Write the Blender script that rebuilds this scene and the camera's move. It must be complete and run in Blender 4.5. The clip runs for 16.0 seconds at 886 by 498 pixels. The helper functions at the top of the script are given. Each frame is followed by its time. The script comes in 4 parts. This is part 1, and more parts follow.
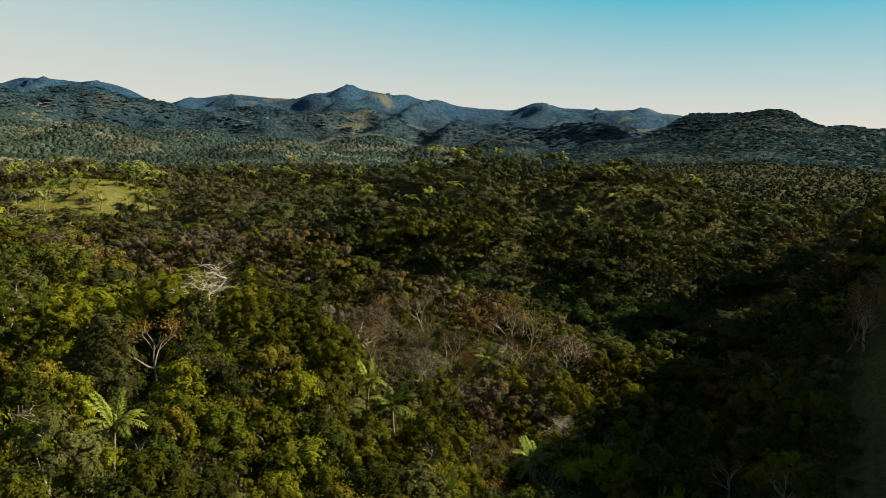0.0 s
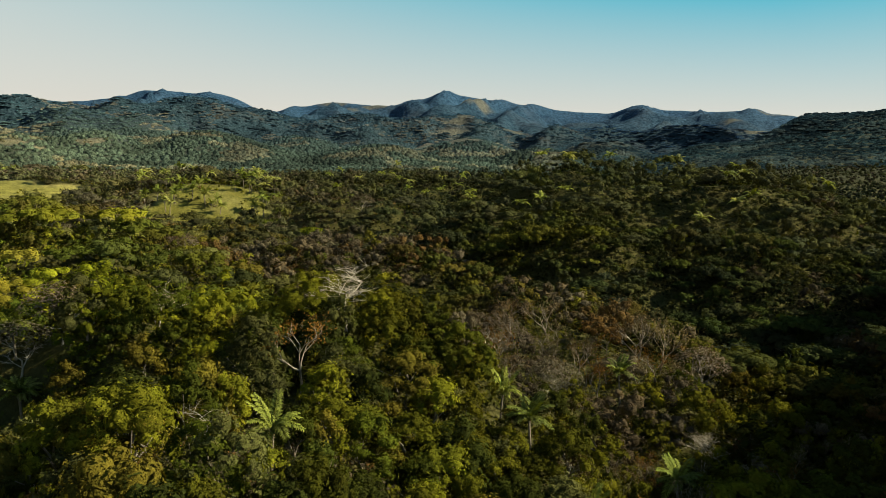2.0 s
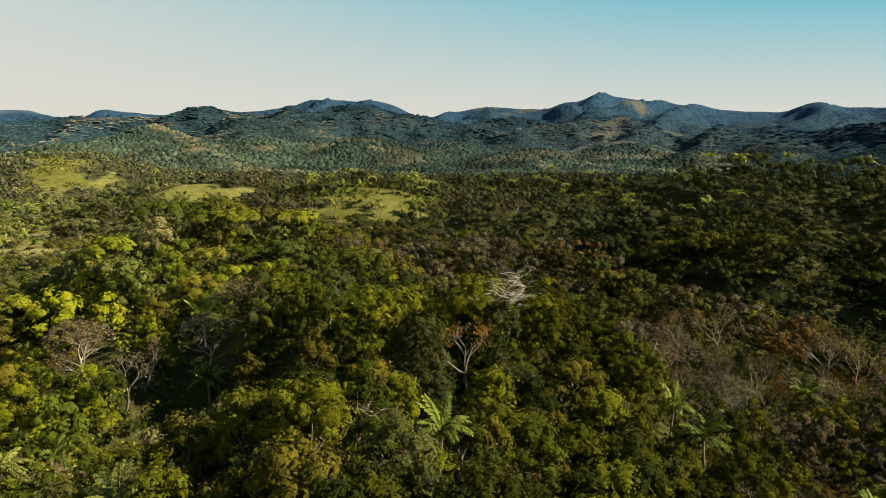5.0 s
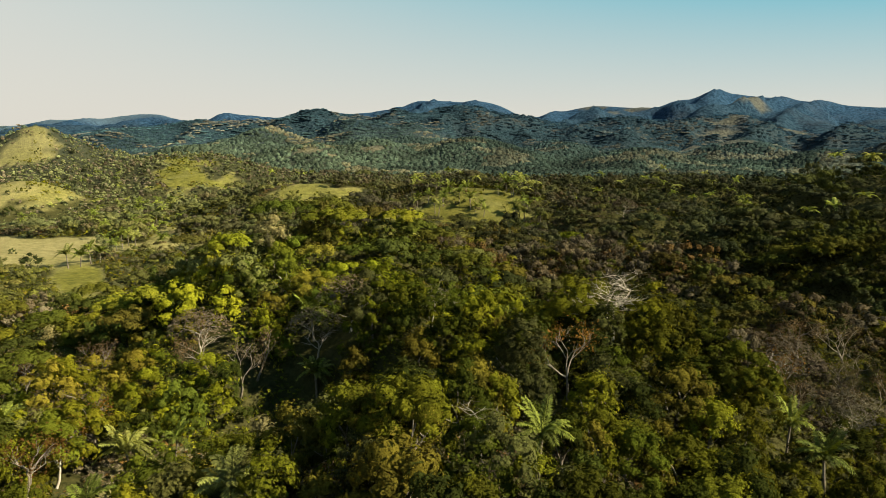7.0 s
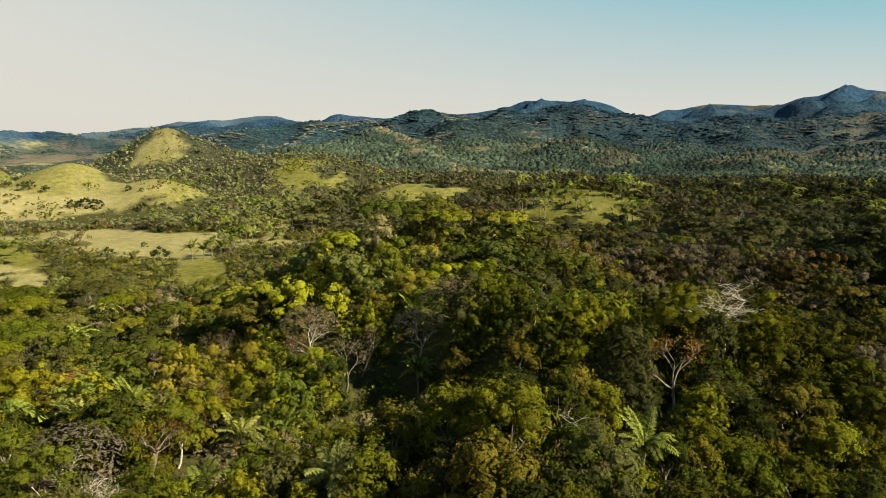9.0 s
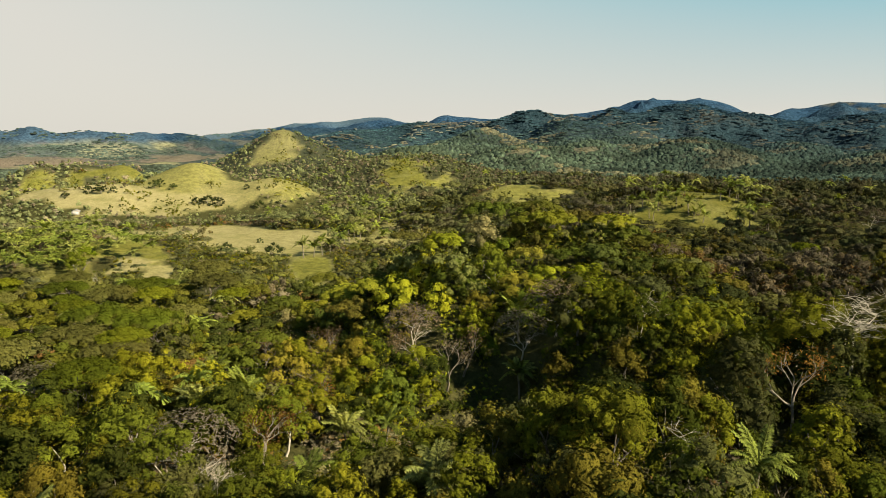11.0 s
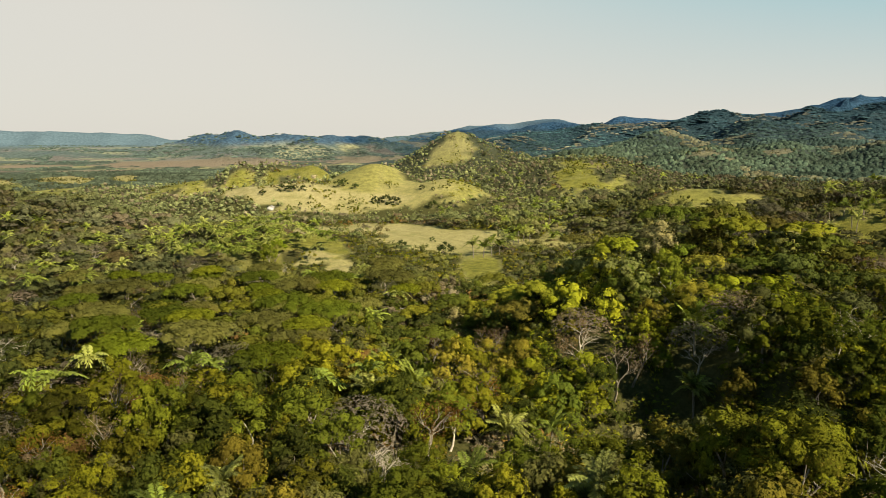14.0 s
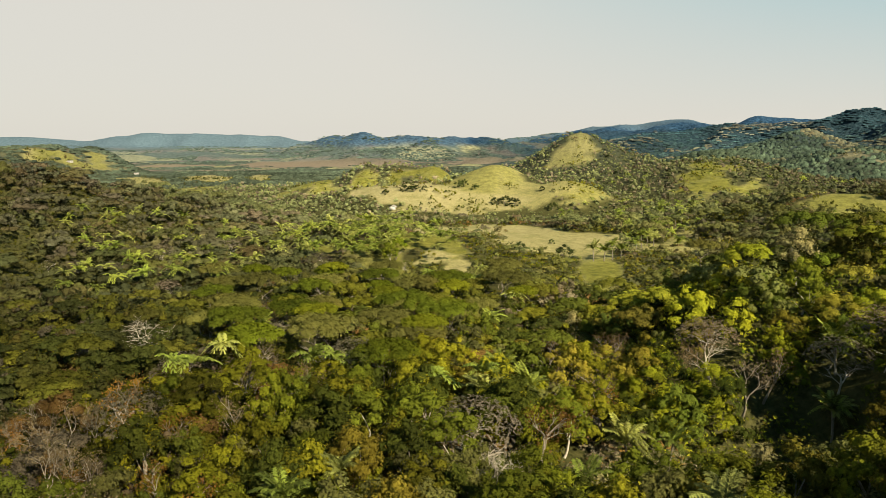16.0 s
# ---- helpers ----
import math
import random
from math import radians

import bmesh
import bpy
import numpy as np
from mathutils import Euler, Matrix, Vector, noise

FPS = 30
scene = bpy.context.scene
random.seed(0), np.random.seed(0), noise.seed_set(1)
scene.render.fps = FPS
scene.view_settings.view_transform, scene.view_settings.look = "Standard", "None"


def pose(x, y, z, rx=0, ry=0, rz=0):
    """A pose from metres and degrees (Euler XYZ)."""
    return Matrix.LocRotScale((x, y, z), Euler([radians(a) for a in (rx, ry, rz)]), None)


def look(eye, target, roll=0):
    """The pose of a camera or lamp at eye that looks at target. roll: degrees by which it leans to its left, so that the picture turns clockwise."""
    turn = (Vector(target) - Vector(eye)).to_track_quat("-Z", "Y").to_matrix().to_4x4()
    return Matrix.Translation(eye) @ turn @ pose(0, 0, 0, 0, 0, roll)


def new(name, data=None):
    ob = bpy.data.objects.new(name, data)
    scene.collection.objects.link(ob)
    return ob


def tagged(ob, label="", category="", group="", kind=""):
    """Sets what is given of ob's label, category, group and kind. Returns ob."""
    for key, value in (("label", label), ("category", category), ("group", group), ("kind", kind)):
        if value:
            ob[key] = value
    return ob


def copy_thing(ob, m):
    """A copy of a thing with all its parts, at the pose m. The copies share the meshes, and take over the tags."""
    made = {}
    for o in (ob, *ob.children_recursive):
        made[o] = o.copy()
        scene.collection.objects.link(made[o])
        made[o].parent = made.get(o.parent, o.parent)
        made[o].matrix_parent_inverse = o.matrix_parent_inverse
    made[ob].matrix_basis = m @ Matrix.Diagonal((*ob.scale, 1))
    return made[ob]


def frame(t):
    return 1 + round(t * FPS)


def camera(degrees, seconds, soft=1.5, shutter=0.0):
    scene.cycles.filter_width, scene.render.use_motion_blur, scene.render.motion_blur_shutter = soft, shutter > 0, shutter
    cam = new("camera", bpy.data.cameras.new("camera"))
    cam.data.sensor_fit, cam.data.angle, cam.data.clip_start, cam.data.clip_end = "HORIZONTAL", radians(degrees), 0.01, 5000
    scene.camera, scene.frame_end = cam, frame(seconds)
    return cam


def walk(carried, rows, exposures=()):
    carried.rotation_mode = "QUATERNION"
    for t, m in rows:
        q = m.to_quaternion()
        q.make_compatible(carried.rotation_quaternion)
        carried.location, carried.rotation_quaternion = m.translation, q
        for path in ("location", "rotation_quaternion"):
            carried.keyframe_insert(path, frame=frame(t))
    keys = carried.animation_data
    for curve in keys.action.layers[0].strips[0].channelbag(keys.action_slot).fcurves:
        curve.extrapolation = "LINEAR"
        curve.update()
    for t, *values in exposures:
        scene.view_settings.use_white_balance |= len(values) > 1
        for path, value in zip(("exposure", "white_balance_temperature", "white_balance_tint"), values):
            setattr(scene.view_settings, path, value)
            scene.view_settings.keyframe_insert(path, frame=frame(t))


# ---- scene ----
# the camera is at the start of the file; azimuths are degrees to the left of north (+y), seen from HUB
HUB = (-9.0, 3.0)

PATH = [
    (0.0, 0.01, 0.01, 70.01, 0.00, -9.21, 1.85),
    (0.5, -2.17, 0.60, 69.90, 1.95, -9.17, 1.65),
    (1.0, -4.07, 1.18, 69.77, 3.89, -9.12, 1.47),
    (1.5, -5.61, 1.69, 69.61, 5.80, -9.05, 1.32),
    (2.0, -6.91, 2.13, 69.49, 7.73, -9.01, 1.18),
    (2.5, -7.88, 2.48, 69.44, 9.70, -9.01, 1.04),
    (3.0, -8.65, 2.71, 69.41, 11.69, -8.99, 0.90),
    (3.5, -9.20, 2.92, 69.38, 13.75, -8.96, 0.75),
    (4.0, -9.47, 3.02, 69.32, 15.86, -8.92, 0.62),
    (6.5, -9.64, 3.01, 69.31, 26.39, -8.88, 0.17),
    (7.0, -9.56, 2.99, 69.34, 28.55, -8.89, 0.10),
    (7.5, -9.45, 2.96, 69.46, 30.73, -8.89, 0.05),
    (8.0, -9.39, 2.86, 69.62, 32.88, -8.90, 0.02),
    (8.5, -9.35, 2.79, 69.78, 34.99, -8.92, -0.00),
    (9.0, -9.33, 2.80, 69.85, 37.13, -8.90, -0.01),
    (11.5, -9.60, 3.02, 69.95, 47.82, -8.81, -0.11),
    (12.0, -9.67, 3.07, 69.88, 50.01, -8.77, -0.14),
    (12.5, -9.81, 3.12, 69.83, 52.30, -8.73, -0.15),
    (13.0, -9.94, 3.17, 69.81, 54.71, -8.71, -0.16),
    (13.5, -9.98, 3.23, 69.81, 57.16, -8.68, -0.16),
    (14.0, -10.03, 3.19, 69.78, 59.57, -8.65, -0.17),
    (14.5, -10.06, 3.20, 69.73, 62.02, -8.61, -0.18),
    (15.0, -10.14, 3.21, 69.72, 64.44, -8.57, -0.20),
    (15.5, -10.22, 3.25, 69.71, 66.87, -8.56, -0.20),
    (16.0, -10.26, 3.34, 69.71, 69.32, -8.52, -0.19),
]
cam = camera(64.56, 16.0, soft=0.8)
walk(cam, [(t, pose(x, y, z, 90 + pitch, 0, yaw) @ pose(0, 0, 0, 0, 0, roll)) for t, x, y, z, yaw, pitch, roll in PATH],
     exposures=[(0.0, 1.6), (16.0, 1.6)])

# ---- sky and sun ----
SUN_AZ, SUN_EL = -75.0, 33.0
sun_dir = Vector((-math.sin(radians(SUN_AZ)) * math.cos(radians(SUN_EL)), math.cos(radians(SUN_AZ)) * math.cos(radians(SUN_EL)), math.sin(radians(SUN_EL))))
world = bpy.data.worlds.new("world")
world.use_nodes = True
scene.world = world
wn = world.node_tree
sky = wn.nodes.new("ShaderNodeTexSky")
sky.sky_type, sky.sun_disc = "NISHITA", False
sky.sun_elevation, sky.sun_rotation = radians(SUN_EL), radians(-SUN_AZ)
sky.air_density, sky.dust_density, sky.ozone_density = 1.0, 1.5, 3.0
wn.nodes["Background"].inputs[1].default_value = 0.335


def sky_node(kind, operation="", *values):
    """A node of the sky's tree with its inputs linked or set."""
    n = wn.nodes.new(kind)
    if operation:
        n.operation = operation
    for i, v in enumerate(values):
        if isinstance(v, bpy.types.NodeSocket):
            wn.links.new(v, n.inputs[i])
        elif v is not None:
            n.inputs[i].default_value = v
    return n


# clear sky over the sun's side, pale warm haze low down and to the west
ray = sky_node("ShaderNodeTexCoord").outputs["Generated"]
height = sky_node("ShaderNodeSeparateXYZ", "", ray).outputs[2]
BLUE_AZ, BLUE_EL = radians(-60), radians(35)
blue_way = (-math.sin(BLUE_AZ) * math.cos(BLUE_EL), math.cos(BLUE_AZ) * math.cos(BLUE_EL), math.sin(BLUE_EL))
side = sky_node("ShaderNodeMapRange", "", sky_node("ShaderNodeVectorMath", "DOT_PRODUCT", ray, blue_way).outputs["Value"], -0.5, 0.68, 0.0, 1.0).outputs[0]
low = sky_node("ShaderNodeMapRange", "", height, 0.025, 0.2, 0.0, 1.0).outputs[0]
clear = sky_node("ShaderNodeMath", "MULTIPLY", side, low).outputs[0]


def sky_mix(factor, one, two):
    n = wn.nodes.new("ShaderNodeMix")
    n.data_type = "RGBA"
    for v, socket in ((factor, n.inputs[0]), (one, n.inputs[6]), (two, n.inputs[7])):
        if isinstance(v, bpy.types.NodeSocket):
            wn.links.new(v, socket)
        else:
            socket.default_value = v
    return n.outputs[2]


haze = sky_mix(clear, (0.74, 0.71, 0.63, 1), (0.02, 0.47, 0.62, 1))
# the sky deepens overhead
overhead = sky_node("ShaderNodeMapRange", "", height, 0.22, 0.75, 0.0, 1.0).outputs[0]
haze = sky_mix(overhead, haze, (0.16, 0.28, 0.42, 1))
dim = sky_node("ShaderNodeVectorMath", "SCALE", sky.outputs[0])
dim.inputs["Scale"].default_value = 0.1
wn.links.new(sky_mix(0.93, dim.outputs[0], haze), wn.nodes["Background"].inputs[0])
sun = new("sun", bpy.data.lights.new("sun", "SUN"))
sun.data.energy, sun.data.angle, sun.data.color = 5.0, radians(0.53), (1.0, 0.86, 0.6)
sun.matrix_world = look(sun_dir * 300, (0, 0, 0))


# ---- materials ----
def material(name):
    m = bpy.data.materials.new(name)
    m.use_nodes = True
    return m, m.node_tree.nodes, m.node_tree.links, m.node_tree.nodes["Principled BSDF"]


def noise_node(nodes, links, scale, detail=4.0, rough=0.6, coords=None):
    n = nodes.new("ShaderNodeTexNoise")
    n.inputs["Scale"].default_value, n.inputs["Detail"].default_value, n.inputs["Roughness"].default_value = scale, detail, rough
    if coords is None:
        coords = nodes.new("ShaderNodeTexCoord").outputs["Object"]
    links.new(coords, n.inputs["Vector"])
    return n


def mixed(nodes, links, kind, factor, a, b):
    n = nodes.new("ShaderNodeMix")
    n.data_type, n.blend_type = "RGBA", kind
    for value, socket in ((factor, n.inputs[0]), (a, n.inputs[6]), (b, n.inputs[7])):
        if isinstance(value, bpy.types.NodeSocket):
            links.new(value, socket)
        else:
            socket.default_value = value if isinstance(value, float) else (*value, 1)
    return n.outputs[2]


def ranged(nodes, links, value, a, b, lo, hi):
    n = nodes.new("ShaderNodeMapRange")
    links.new(value, n.inputs[0])
    for i, v in enumerate((a, b, lo, hi)):
        n.inputs[i + 1].default_value = v
    return n.outputs[0]


def grey(nodes, links, value):
    n = nodes.new("ShaderNodeCombineColor")
    for i in range(3):
        links.new(value, n.inputs[i])
    return n.outputs[0]


def leaf_material(name, grain, translucent=0.14, rough=0.75, spread=0.1, gloss=0.0, gaps=0.44):
    """Leaves: the tint of the tree's kind, varied leaf by leaf, tree by tree and in drifts; grain is the size of the finest sprays, between which there are gaps."""
    m, nodes, links, bsdf = material(name)
    tint = nodes.new("ShaderNodeAttribute")
    tint.attribute_name = "tint"
    geo = nodes.new("ShaderNodeNewGeometry")
    leaf = grey(nodes, links, ranged(nodes, links, geo.outputs["Random Per Island"], 0, 1, 1 - spread, 1 + spread))
    info = nodes.new("ShaderNodeObjectInfo")
    tree = grey(nodes, links, ranged(nodes, links, info.outputs["Random"], 0, 1, 0.5, 1.2))
    drift = noise_node(nodes, links, 0.05, 3.0, 0.6, geo.outputs["Position"])
    sprays = noise_node(nodes, links, 1.0 / grain, 3.0, 0.7, geo.outputs["Position"])
    col = mixed(nodes, links, "MULTIPLY", 1.0, tint.outputs["Color"], leaf)
    col = mixed(nodes, links, "MULTIPLY", 1.0, col, tree)
    col = mixed(nodes, links, "MIX", 0.035, mixed(nodes, links, "MULTIPLY", 1.0, col, (0.87, 0.91, 0.85)), (0.07, 0.072, 0.088))
    col = mixed(nodes, links, "MULTIPLY", 1.0, col, grey(nodes, links, ranged(nodes, links, sprays.outputs[0], 0.32, 0.68, 0.66, 1.34)))
    col = mixed(nodes, links, "MIX", ranged(nodes, links, drift.outputs[0], 0.5, 0.75, 0.0, 0.3), col, mixed(nodes, links, "MULTIPLY", 1.0, col, (1.35, 1.05, 0.8)))
    links.new(col, bsdf.inputs["Base Color"])
    bsdf.inputs["Roughness"].default_value = rough
    bsdf.inputs["Specular IOR Level"].default_value = gloss
    bump = nodes.new("ShaderNodeBump")
    bump.inputs["Distance"].default_value = grain * 1.2
    bump.inputs["Strength"].default_value = 0.9
    links.new(sprays.outputs[0], bump.inputs["Height"])
    links.new(bump.outputs[0], bsdf.inputs["Normal"])
    thin = nodes.new("ShaderNodeBsdfTranslucent")
    links.new(mixed(nodes, links, "MULTIPLY", 1.0, col, (1.3, 1.2, 0.4)), thin.inputs[0])
    mix = nodes.new("ShaderNodeMixShader")
    mix.inputs[0].default_value = translucent
    links.new(bsdf.outputs[0], mix.inputs[1])
    links.new(thin.outputs[0], mix.inputs[2])
    if not gaps:
        links.new(mix.outputs[0], nodes["Material Output"].inputs[0])
        return m
    between = noise_node(nodes, links, 0.9 / grain, 1.0, 0.5, geo.outputs["Position"])
    gap = nodes.new("ShaderNodeMath")
    gap.operation = "LESS_THAN"
    gap.inputs[1].default_value = gaps
    links.new(between.outputs[0], gap.inputs[0])
    airy = nodes.new("ShaderNodeMixShader")
    links.new(gap.outputs[0], airy.inputs[0])
    links.new(mix.outputs[0], airy.inputs[1])
    links.new(nodes.new("ShaderNodeBsdfTransparent").outputs[0], airy.inputs[2])
    links.new(airy.outputs[0], nodes["Material Output"].inputs[0])
    return m


def bark_material(name, dark, light):
    m, nodes, links, bsdf = material(name)
    n = noise_node(nodes, links, 1.6, 6.0, 0.7)
    links.new(mixed(nodes, links, "MIX", ranged(nodes, links, n.outputs[0], 0.35, 0.65, 0, 1), dark, light), bsdf.inputs["Base Color"])
    bsdf.inputs["Roughness"].default_value = 0.85
    bump = nodes.new("ShaderNodeBump")
    bump.inputs["Distance"].default_value = 0.05
    links.new(noise_node(nodes, links, 6.0).outputs[0], bump.inputs["Height"])
    links.new(bump.outputs[0], bsdf.inputs["Normal"])
    return m


def ground_material():
    """Dry forest floor, pasture where the 'grass' attribute says that it lies, and far woods; haze is painted into the
    colour by the 'range' attribute.
    """
    m, nodes, links, bsdf = material("ground")
    pos = nodes.new("ShaderNodeNewGeometry").outputs["Position"]
    cover = nodes.new("ShaderNodeAttribute")
    cover.attribute_name = "grass"
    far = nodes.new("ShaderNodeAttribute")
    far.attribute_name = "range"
    fine = noise_node(nodes, links, 0.9, 6.0, 0.7, pos)
    mid = noise_node(nodes, links, 0.08, 6.0, 0.65, pos)
    wide = noise_node(nodes, links, 0.006, 5.0, 0.6, pos)
    soil = mixed(nodes, links, "MIX", ranged(nodes, links, fine.outputs[0], 0.35, 0.65, 0, 1), (0.026, 0.028, 0.009), (0.058, 0.056, 0.02))
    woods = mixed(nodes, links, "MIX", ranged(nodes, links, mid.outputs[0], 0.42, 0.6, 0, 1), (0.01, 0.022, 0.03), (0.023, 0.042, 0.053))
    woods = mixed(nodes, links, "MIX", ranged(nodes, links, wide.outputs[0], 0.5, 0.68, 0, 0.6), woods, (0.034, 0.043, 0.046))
    # haze painted into the far woods' colour, bluer as range grows
    haze_blue = mixed(nodes, links, "MIX", ranged(nodes, links, mid.outputs[0], 0.44, 0.57, 0, 1), (0.006, 0.022, 0.052), (0.025, 0.062, 0.118))
    woods = mixed(nodes, links, "MIX", ranged(nodes, links, far.outputs["Fac"], 1.0, 2.0, 0, 0.85), woods, haze_blue)
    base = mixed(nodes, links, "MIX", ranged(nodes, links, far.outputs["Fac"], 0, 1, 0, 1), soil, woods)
    patch = noise_node(nodes, links, 0.2, 5.0, 0.7, pos)
    straw = nodes.new("ShaderNodeAttribute")
    straw.attribute_name = "straw"
    green = mixed(nodes, links, "MIX", ranged(nodes, links, patch.outputs[0], 0.38, 0.62, 0, 1), (0.084, 0.088, 0.018), (0.166, 0.16, 0.034))
    tan = mixed(nodes, links, "MIX", ranged(nodes, links, patch.outputs[0], 0.35, 0.65, 0, 1), (0.21, 0.186, 0.088), (0.285, 0.252, 0.126))
    green = mixed(nodes, links, "MIX", ranged(nodes, links, straw.outputs["Fac"], -1, 0, 1, 0), green, (0.062, 0.06, 0.014))
    grass = mixed(nodes, links, "MIX", straw.outputs["Fac"], green, tan)
    drift = noise_node(nodes, links, 0.035, 5.0, 0.65, pos)
    grass = mixed(nodes, links, "MIX", ranged(nodes, links, drift.outputs[0], 0.5, 0.66, 0, 0.6), grass, (0.15, 0.145, 0.052))
    grass = mixed(nodes, links, "MULTIPLY", 0.7, grass, grey(nodes, links, ranged(nodes, links, fine.outputs[0], 0.3, 0.7, 0.5, 1.3)))
    height = nodes.new("ShaderNodeSeparateXYZ")
    links.new(pos, height.inputs[0])
    # far pasture greyed towards haze with range
    pale = mixed(nodes, links, "MIX", ranged(nodes, links, mid.outputs[0], 0.35, 0.65, 0, 1), (0.05, 0.054, 0.042), (0.12, 0.112, 0.08))
    pale = mixed(nodes, links, "MIX", ranged(nodes, links, height.outputs[2], 12, 30, 0.8, 0.0), pale, (0.17, 0.135, 0.1))
    grass = mixed(nodes, links, "MIX", ranged(nodes, links, far.outputs["Fac"], 0.22, 0.6, 0, 1), grass, pale)
    land = mixed(nodes, links, "MIX", cover.outputs["Fac"], base, grass)
    open_land = nodes.new("ShaderNodeAttribute")
    open_land.attribute_name = "plain"
    plots = noise_node(nodes, links, 0.0045, 3.0, 0.55, pos)
    fields = mixed(nodes, links, "MIX", ranged(nodes, links, plots.outputs[0], 0.5, 0.56, 0, 1), (0.062, 0.076, 0.056), (0.19, 0.185, 0.1))
    fields = mixed(nodes, links, "MIX", ranged(nodes, links, wide.outputs[0], 0.52, 0.6, 0, 0.8), fields, (0.135, 0.105, 0.085))
    fields = mixed(nodes, links, "MULTIPLY", 0.8, fields, grey(nodes, links, ranged(nodes, links, mid.outputs[0], 0.35, 0.62, 0.35, 1.3)))
    land = mixed(nodes, links, "MIX", open_land.outputs["Fac"], land, fields)
    # pale haze colour laid over the farthest western land
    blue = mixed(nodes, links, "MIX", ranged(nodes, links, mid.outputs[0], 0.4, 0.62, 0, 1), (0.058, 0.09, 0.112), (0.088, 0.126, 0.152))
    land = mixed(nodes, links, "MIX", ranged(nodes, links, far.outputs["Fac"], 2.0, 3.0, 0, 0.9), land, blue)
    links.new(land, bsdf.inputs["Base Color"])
    bsdf.inputs["Roughness"].default_value = 0.95
    bsdf.inputs["Specular IOR Level"].default_value = 0.02
    bump = nodes.new("ShaderNodeBump")
    bump.inputs["Distance"].default_value = 1.2
    bump.inputs["Strength"].default_value = 0.7
    links.new(fine.outputs[0], bump.inputs["Height"])
    crowns = nodes.new("ShaderNodeBump")
    crowns.inputs["Distance"].default_value = 9.0
    near_enough = nodes.new("ShaderNodeMath")
    near_enough.operation = "MULTIPLY"
    links.new(ranged(nodes, links, far.outputs["Fac"], 0.0, 1.0, 0.0, 1.0), near_enough.inputs[0])
    links.new(ranged(nodes, links, far.outputs["Fac"], 1.6, 2.6, 1.0, 0.12), near_enough.inputs[1])
    links.new(near_enough.outputs[0], crowns.inputs["Strength"])
    links.new(mid.outputs[0], crowns.inputs["Height"])
    links.new(bump.outputs[0], crowns.inputs["Normal"])
    links.new(crowns.outputs[0], bsdf.inputs["Normal"])
    return m


M_LEAF = leaf_material("leaves", 0.16)
M_LEAF_MID = leaf_material("leaves of the middle woods", 0.34)
M_LEAF_BACK = leaf_material("leaves of the foothill woods", 4.0, 0.05, 0.9, gaps=0.0)
M_LEAF_FAR = leaf_material("leaves of the far woods", 0.8, gaps=0.36)
M_PALM = leaf_material("palm leaves", 0.5, 0.2, 0.6, 0.25, 0.08, 0.0)
M_BARK = bark_material("bark", (0.06, 0.05, 0.035), (0.2, 0.17, 0.13))
M_PALE = bark_material("pale bark", (0.17, 0.15, 0.12), (0.4, 0.36, 0.29))
M_GROUND = ground_material()


# ---- the lie of the land ----
def lattice(ix, iy, seed):
    h = (ix * 374761393 + iy * 668265263 + seed * 2147483647) & 0xFFFFFFFF
    h = ((h ^ (h >> 13)) * 1274126177) & 0xFFFFFFFF
    return ((h ^ (h >> 16)) & 0xFFFF) / 65535.0


def value_noise(x, y, size, seed=1):
    u, v = x / size, y / size
    ix, iy = np.floor(u).astype(np.int64), np.floor(v).astype(np.int64)
    fx, fy = u - ix, v - iy
    fx, fy = fx * fx * (3 - 2 * fx), fy * fy * (3 - 2 * fy)
    a, b = lattice(ix, iy, seed), lattice(ix + 1, iy, seed)
    c, d = lattice(ix, iy + 1, seed), lattice(ix + 1, iy + 1, seed)
    return (a + (b - a) * fx) * (1 - fy) + (c + (d - c) * fx) * fy - 0.5


def place(az, dist):
    a = radians(az)
    return HUB[0] - dist * math.sin(a), HUB[1] + dist * math.cos(a)


HILLS = []


def hill(az, dist, top, across, along, turn=0.0):
    """A rounded hill whose ground reaches the height top, across and along the line of sight from the hub."""
    HILLS.append((*place(az, dist), top, across, along, radians(az + turn)))


# spurs under and before the camera
hill(68, 60, 29, 80, 130, 10)
hill(28, 72, 34, 28, 25)
hill(19, 92, 31, 22, 22)
hill(17, 112, 37, 34, 30)
hill(5, 118, 25, 26, 30)
hill(1, 158, 26, 34, 34)
hill(-9, 152, 22, 30, 34)
# the round green hill, its foot and its flank towards the valley
hill(36.5, 177, 42, 48, 46)
hill(32.5, 128, 34, 26, 26)
hill(46, 160, 32, 30, 40)
hill(28, 205, 32, 34, 40)
# brown ridge that runs down from it to the dark valley
hill(19, 222, 31, 40, 32)
hill(11, 240, 25, 34, 28)
hill(7, 212, 20, 26, 26)
hill(4, 300, 32, 36, 46)
hill(-4, 256, 37, 42, 36)
hill(-17, 264, 28, 40, 36)
hill(25, 300, 29, 46, 44)
hill(14, 412, 33, 60, 50)
# hills that shade the valley to the east, out of sight
hill(-51.5, 206, 112, 58, 80)
hill(-44, 320, 128, 50, 75)
hill(-47, 480, 120, 75, 90)
# wooded knob and its shoulders
hill(-2.8, 340, 51, 38, 74)
hill(-16, 350, 49, 60, 75)
hill(-8, 345, 45, 50, 75)
hill(1.5, 365, 43, 30, 60)
hill(-31, 340, 36, 80, 80)
